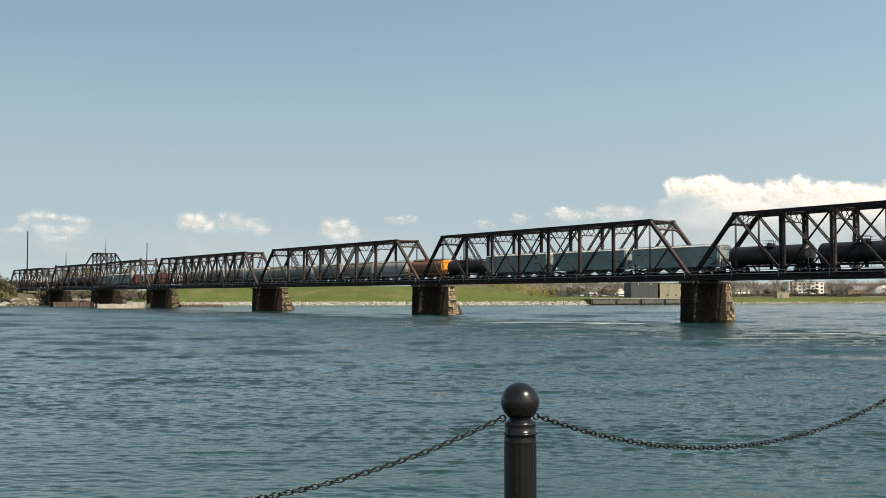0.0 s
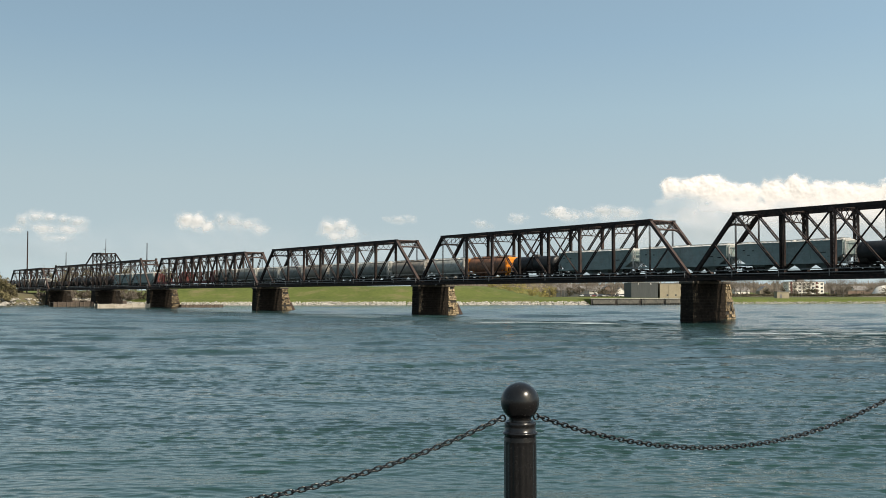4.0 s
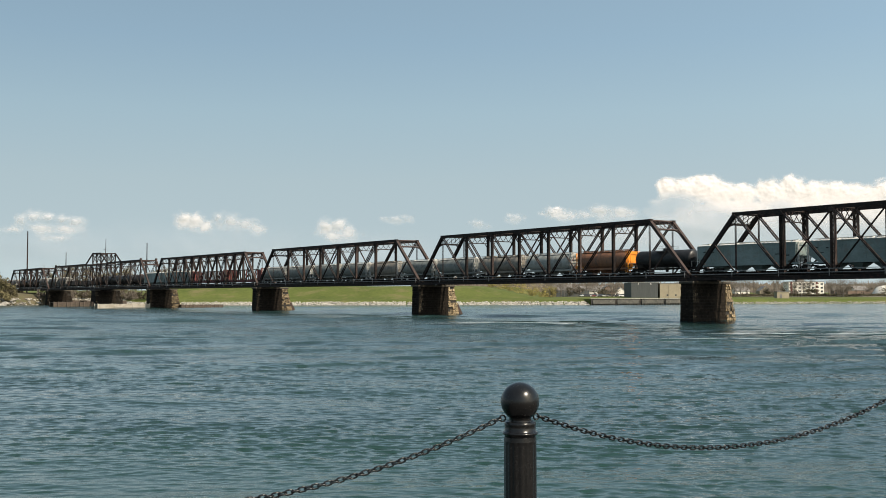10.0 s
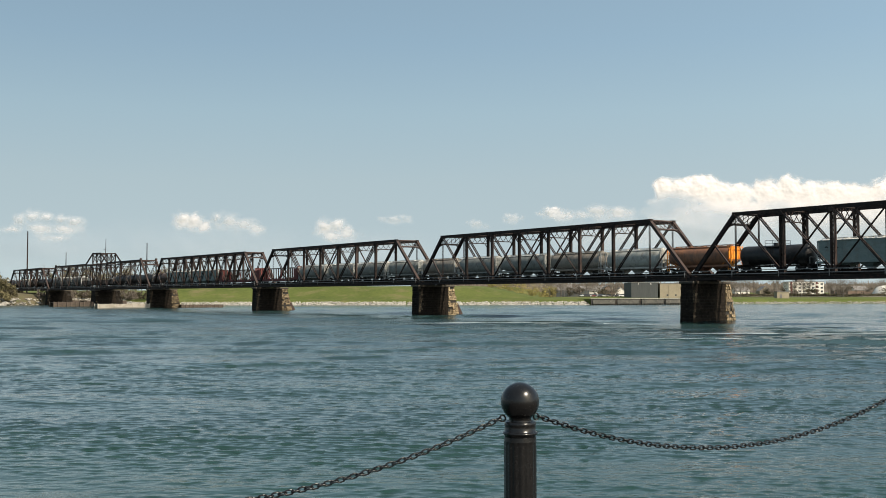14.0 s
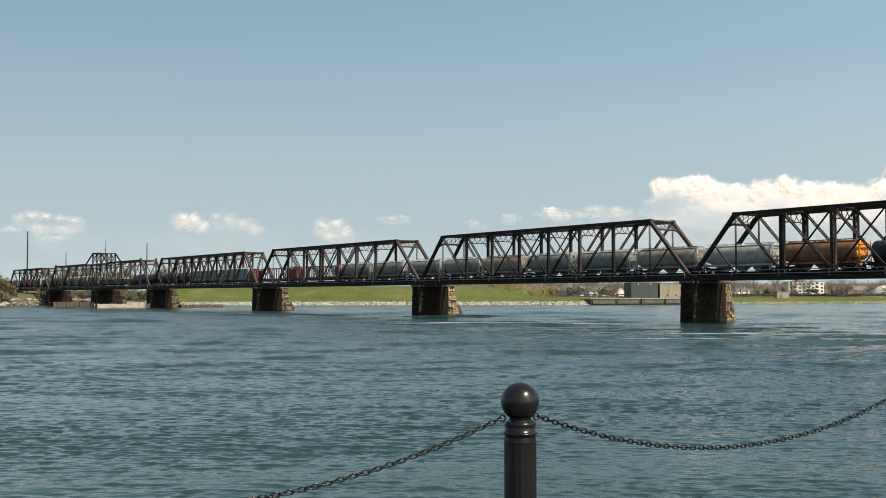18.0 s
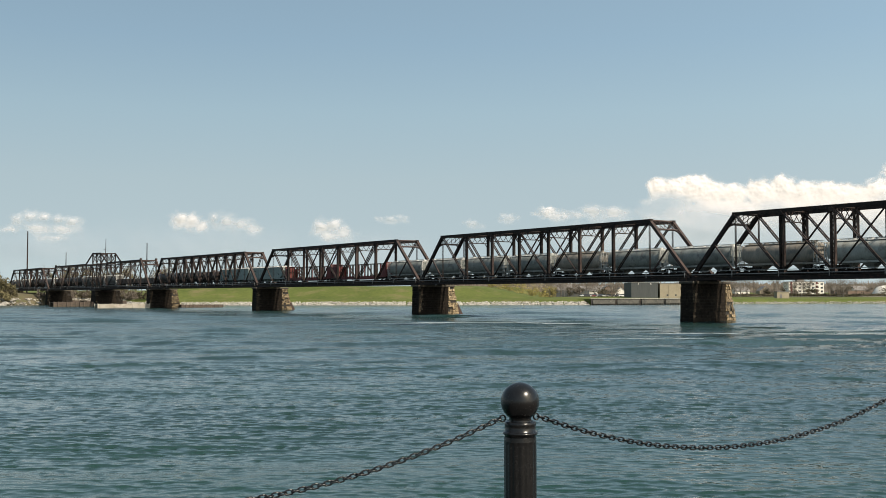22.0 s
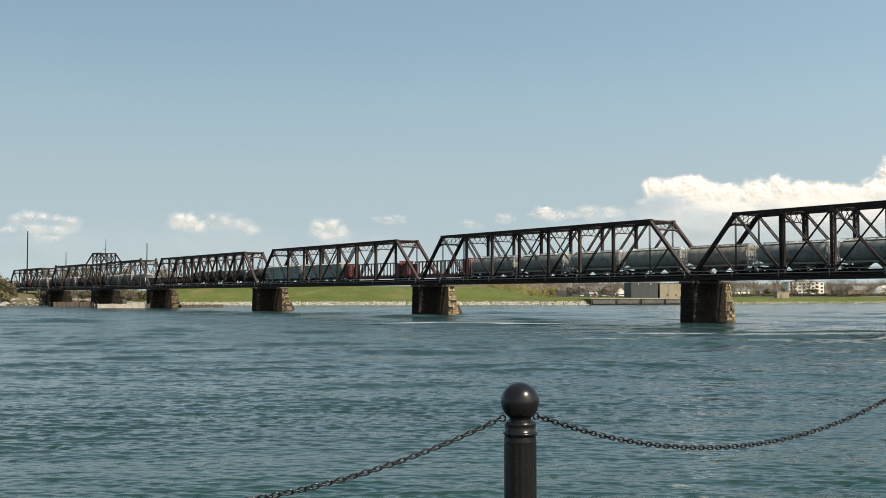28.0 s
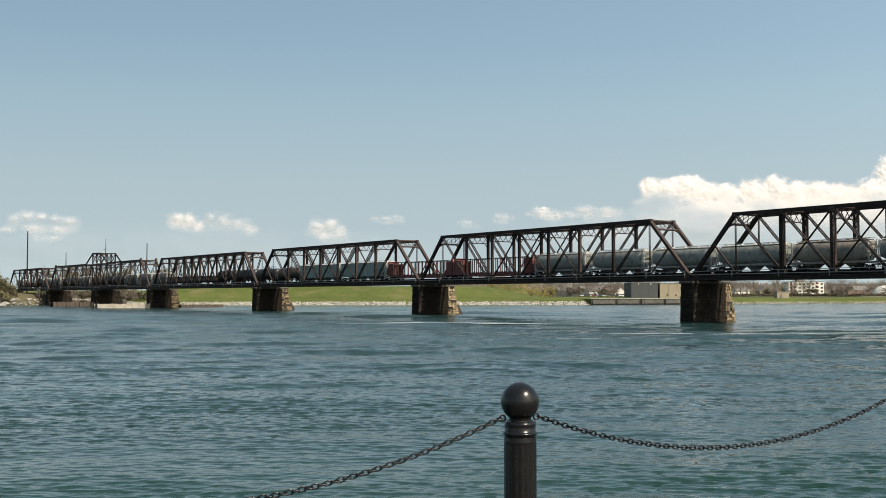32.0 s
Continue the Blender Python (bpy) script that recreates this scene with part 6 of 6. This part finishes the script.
BIG = [(-10, 9, 12, 13), (6, 6, 15, 13), (28, 8, 20, 15), (44, 4, 18, 12), (64, 3, 17, 13), (92, 3, 18, 14), (116, 6, 17, 16), (132, 2, 16, 14), (156, 4, 18, 14), (176, 0, 24, 14), (206, 2, 22, 16), (236, 22, 24, 22), (264, 22, 34, 26), (0, -12, 34, 12), (50, -14, 46, 13), (110, -15, 60, 14), (190, -14, 60, 14)]
# shaded parts of the bank, put in by thinning it to the sky
SHADE_HOLLOWS = [(-12, -11, 40, 15, 0.85), (30, -24, 50, 9, 0.6), (22, -8, 18, 9, 0.35), (40, -20, 26, 10, 0.45), (104, -12, 18, 10, 0.4), (150, -14, 16, 8, 0.3), (214, -4, 20, 9, 0.35)]
CLOUDS = [(cloud(236, 96, BIG, 3.3, "large bright white cumulus bank with a fading base", 0.97, 19.0, 0.8, 0.55, 0.52, SHADE_HOLLOWS, (-0.05, 0.4), 1.0, 0.35), -0.755),
          (cloud(-382, 70, [(-26, 4, 11, 8), (-15, 7, 14, 7), (0, 6, 14, 6), (14, 4, 14, 6), (26, 2, 12, 6), (-34, -6, 15, 4), (-8, -4, 22, 6), (18, -6, 24, 6), (8, -14, 18, 4)], 8.1, "small flat white cloud with a grey base", 0.58, 14.0, 0.6, 0.8, 1.25, [(-1, 0, 18, 3.6, 0.5)], (-0.8, 0.6), 0.35), -0.30),
          (cloud(-241, 70, [(-8, 4, 12, 10), (2, 2, 14, 11), (11, -4, 12, 8)], 12.4, "small white puff of cloud", 0.7, 14.0, 0.6, 0.8, 1.15, (), (-0.6, 0.5), 0.35), -0.32),
          (cloud(-201, 71, [(-15, 5, 11, 8), (-4, 2, 15, 10), (10, -2, 16, 9), (23, -7, 12, 8)], 15.2, "thin pale puff of cloud", 0.5, 14.0, 0.6, 0.85, 1.25, (), (-0.6, 0.5), 0.35), -0.34),
          (cloud(-101, 63, [(-9, 3, 12, 9), (2, 4, 13, 10), (12, -2, 13, 8), (-2, -5, 18, 6)], 19.7, "small white puff of cloud", 0.62, 14.0, 0.6, 0.85, 1.2, (), (-0.6, 0.5), 0.35), -0.38),
          (cloud(-41, 73, [(0, 0, 16, 5)], 23.9, "faint wisp of cloud", 0.28, 10.0, 0.7, 1.25, 0.8), -0.42),
          (cloud(41, 69, [(0, 0, 14, 5)], 26.3, "faint wisp of cloud", 0.28, 10.0, 0.7, 1.25, 0.8), -0.48),
          (cloud(76, 74, [(0, 0, 10, 6)], 29.3, "faint wisp of cloud", 0.28, 9.0, 0.7, 1.25, 0.8), -0.52),
          (cloud(117, 77, [(-4, 2, 12, 9), (8, -2, 13, 7)], 31.8, "small pale puff of cloud", 0.55, 11.0, 0.7, 1.2, 0.8), -0.58),
          (cloud(171, 82, [(-10, 0, 18, 9), (10, -2, 18, 8), (-26, -4, 12, 5)], 35.1, "pale cumulus puff beside the large bank", 0.55, 14.0, 0.7, 0.9, 1.2, (), (-0.3, 0.5), 0.4), -0.64),
          (cloud(300, 58, [(-120, -4, 90, 22), (-20, 2, 120, 34), (110, 4, 120, 40)], 41.0, "thin grey-white haze of cloud low over the bank", 0.28, 60.0, 3.0, 0.3, 0.9), -0.6),
          (cloud(-260, 40, [(-120, 0, 130, 36), (40, 0, 150, 34), (180, -4, 120, 28)], 47.0, "thin pale haze along the skyline", 0.08, 60.0, 3.0, 0.3, 0.9), -0.3)]


# ---- pale streaks of painted sky shine in the lee of the piers ----
def shine_streak(x, y, ln, wd, seed):
    """Broken, wavering shreds of painted sky shine along one line of the current."""
    s = Shape()
    rng = random.Random(seed)
    for k in range(int(ln * 0.55)):
        at = ln * (rng.random() - 0.5)
        off = wd * rng.gauss(0, 0.6) + 0.6 * wd * noise.noise(Vector((at * 0.15, seed, 4)))
        size, wide = rng.uniform(3.0, 11.0), rng.uniform(0.05, 0.16) * (y / 75) ** 2
        n = 10
        up, lo = [], []
        for i in range(n + 1):
            f = i / n
            w = wide * math.sin(math.pi * f) * (0.7 + 0.5 * noise.noise(Vector((f * 4, k, seed))))
            c = off + 0.25 * noise.noise(Vector((f * 2.5, k, seed + 4)))
            px = at + size * (f - 0.5)
            up.append((px, c + w, 0.004 * k))
            lo.append((px, c - w, 0.004 * k))
        s.add(lo + up, [(i, i + 1, n + 2 + i, n + 1 + i) for i in range(n)])
    ob = new("water_slick", s.mesh("water_slick", SKY_SHINE))
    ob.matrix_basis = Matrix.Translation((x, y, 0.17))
    return tagged(ob, "pale streak on the river, sky shine put into its colour", "water", kind="structure")


# near-white: the sky's reflection on smooth water is put into this colour
SKY_SHINE = mat("sky_shine_on_water", (0.50, 0.56, 0.58), (0.72, 0.76, 0.78), 0.4, 0, 0.3, (0.3, 1.6, 1), bump=0.08, sharp=0.3)
SHINE_STREAKS = [shine_streak(48.0, 110, 24, 1.8, 1.0), shine_streak(66.0, 112, 22, 1.6, 2.0), shine_streak(31.0, 99, 8, 1.2, 5.0), shine_streak(14.0, 153, 22, 2.6, 3.0), shine_streak(26.0, 150, 12, 1.6, 6.0), shine_streak(78.0, 120, 26, 1.8, 7.0)]


def standing_wave(x, y, ln, wd, high, seed):
    """A low crest that the current holds up in one place below a pier."""
    n, m = 40, 10
    u, v = np.meshgrid(np.linspace(-1, 1, n), np.linspace(-1, 1, m))
    bow = np.array([noise.noise(Vector((a * ln * 0.12, seed, 0))) for a in u[0]])
    lift_ = np.array([0.65 + 0.9 * noise.noise(Vector((a * ln * 0.3, seed, 8))) for a in u[0]])
    z = high * (1 - u ** 2) * np.clip(1 - np.abs(v) ** 1.3, 0, 1) * lift_ - 0.12 * np.maximum(np.abs(u), np.abs(v)) ** 2
    verts = np.stack([x + u * ln / 2, y + v * wd / 2 + bow * wd, z + 0.03], axis=-1).reshape(-1, 3)
    a = (np.arange(m - 1)[:, None] * n + np.arange(n - 1)[None, :]).ravel()
    ob = new("standing_wave", sheet("standing_wave", verts, np.stack([a, a + 1, a + n + 1, a + n], axis=1), [], WATER))
    return tagged(ob, "low dark standing crest of the current below a pier", "water", kind="structure")


CRESTS = [(22.6, 98.5, 6.0, 1.2, 0.2, 1.3), (24.4, 95.0, 7.0, 1.2, 0.22, 2.6), (23.0, 92.0, 5.6, 1.0, 0.18, 3.7), (25.8, 101.0, 4.6, 1.2, 0.2, 4.4), (27.0, 166.0, 18.0, 2.4, 0.26, 5.7), (13.0, 150.0, 26.0, 2.2, 0.26, 7.7), (42.0, 116.0, 18.0, 1.6, 0.2, 8.3), (51.0, 112.0, 16.0, 1.5, 0.2, 9.6), (60.0, 121.0, 22.0, 1.7, 0.2, 11.6), (-3.0, 205.0, 26.0, 2.8, 0.3, 12.3)]
for x, y, ln, wd, high, seed in CRESTS:
    standing_wave(x, y, ln, wd, high, seed)


# ---- a fly that crosses close to the viewer ----
def house_fly():
    ob = thing("fly", Matrix.Translation((-3, 1, 5)), "small dark fly in the air with spread clear wings", "insect")
    s = Shape()
    s.lump((0, 0, 0), 0.0017, 1, (1.9, 1.0, 1.0), 0.15, 2, True)
    part("abdomen", s, TYRE, ob)
    s = Shape()
    s.lump((0.0042, 0, 0.0003), 0.0015, 2, (1, 1.2, 1), 0.1, 2, True)
    part("head", s, BROWNTANK, ob)
    for k in (-1, 1):
        s = Shape()
        s.loft([[Vector(p) for p in ((0.001, k * 0.001, z), (0.0, k * 0.004, z + 0.002), (-0.002, k * 0.0045, z + 0.002), (-0.002, k * 0.001, z))] for z in (0.0016, 0.0018)])
        part("wing", s, CHAIN, ob, "thin grey wing")
    return ob


FLY = house_fly()


# ---- everything that moves ----
def motions():
    times = (0.0, 0.1, 1.0, 8.0, 16.0, 24.0, 31.0, 31.9, 32.0)
    turns = [i / 10 for i in range(321)]
    for car, mid in TRAIN_CARS:
        for w in car.children_recursive:
            if w.name.startswith("wheelset"):
                p = w.matrix_basis.translation.copy()
                walk(w, [(t, Matrix.Translation(p) @ Matrix.Rotation(-run(t) / 0.46, 4, "Y")) for t in turns])
        walk(car, [(t, on_line(mid - run(t), RAILTOP)) for t in sorted(set(times) | set(range(33)))])
    walk(river, [(t, Matrix.Translation((-1.1 * t, 0.0, 0.0))) for t in times])
    for ob in SHINE_STREAKS:
        p = ob.matrix_basis.translation.copy()
        walk(ob, [(t, Matrix.Translation(p + Vector((-0.5 * t, 0, 0)))) for t in times])
    # the fly's way: seconds, bearing to the side and height over the line of sight, distance
    way = [(t, VIEW @ Matrix.Translation((a * d, b * d, -d)) @ Matrix.Rotation(-0.35, 4, "Z")) for t, a, b, d in ((0.0, -3.0, 1.4, 1.5), (24.6, -1.0, 0.55, 1.4), (24.7, -0.56, 0.31, 1.35), (24.8, -0.316, 0.174, 1.4), (24.9, -0.089, 0.082, 1.7), (25.0, 0.16, 0.043, 3.2), (25.1, 0.48, 0.02, 5.0), (25.3, 1.2, 0.0, 7.0), (32.0, 2.4, 0.0, 9.0))]
    walk(FLY, way)
    for ob, speed in CLOUDS:
        p = ob.matrix_basis.translation.copy()
        walk(ob, [(t, Matrix.Translation(p + Vector((speed * FAR / 1000 * t, 0, 0)))) for t in times])


motions()
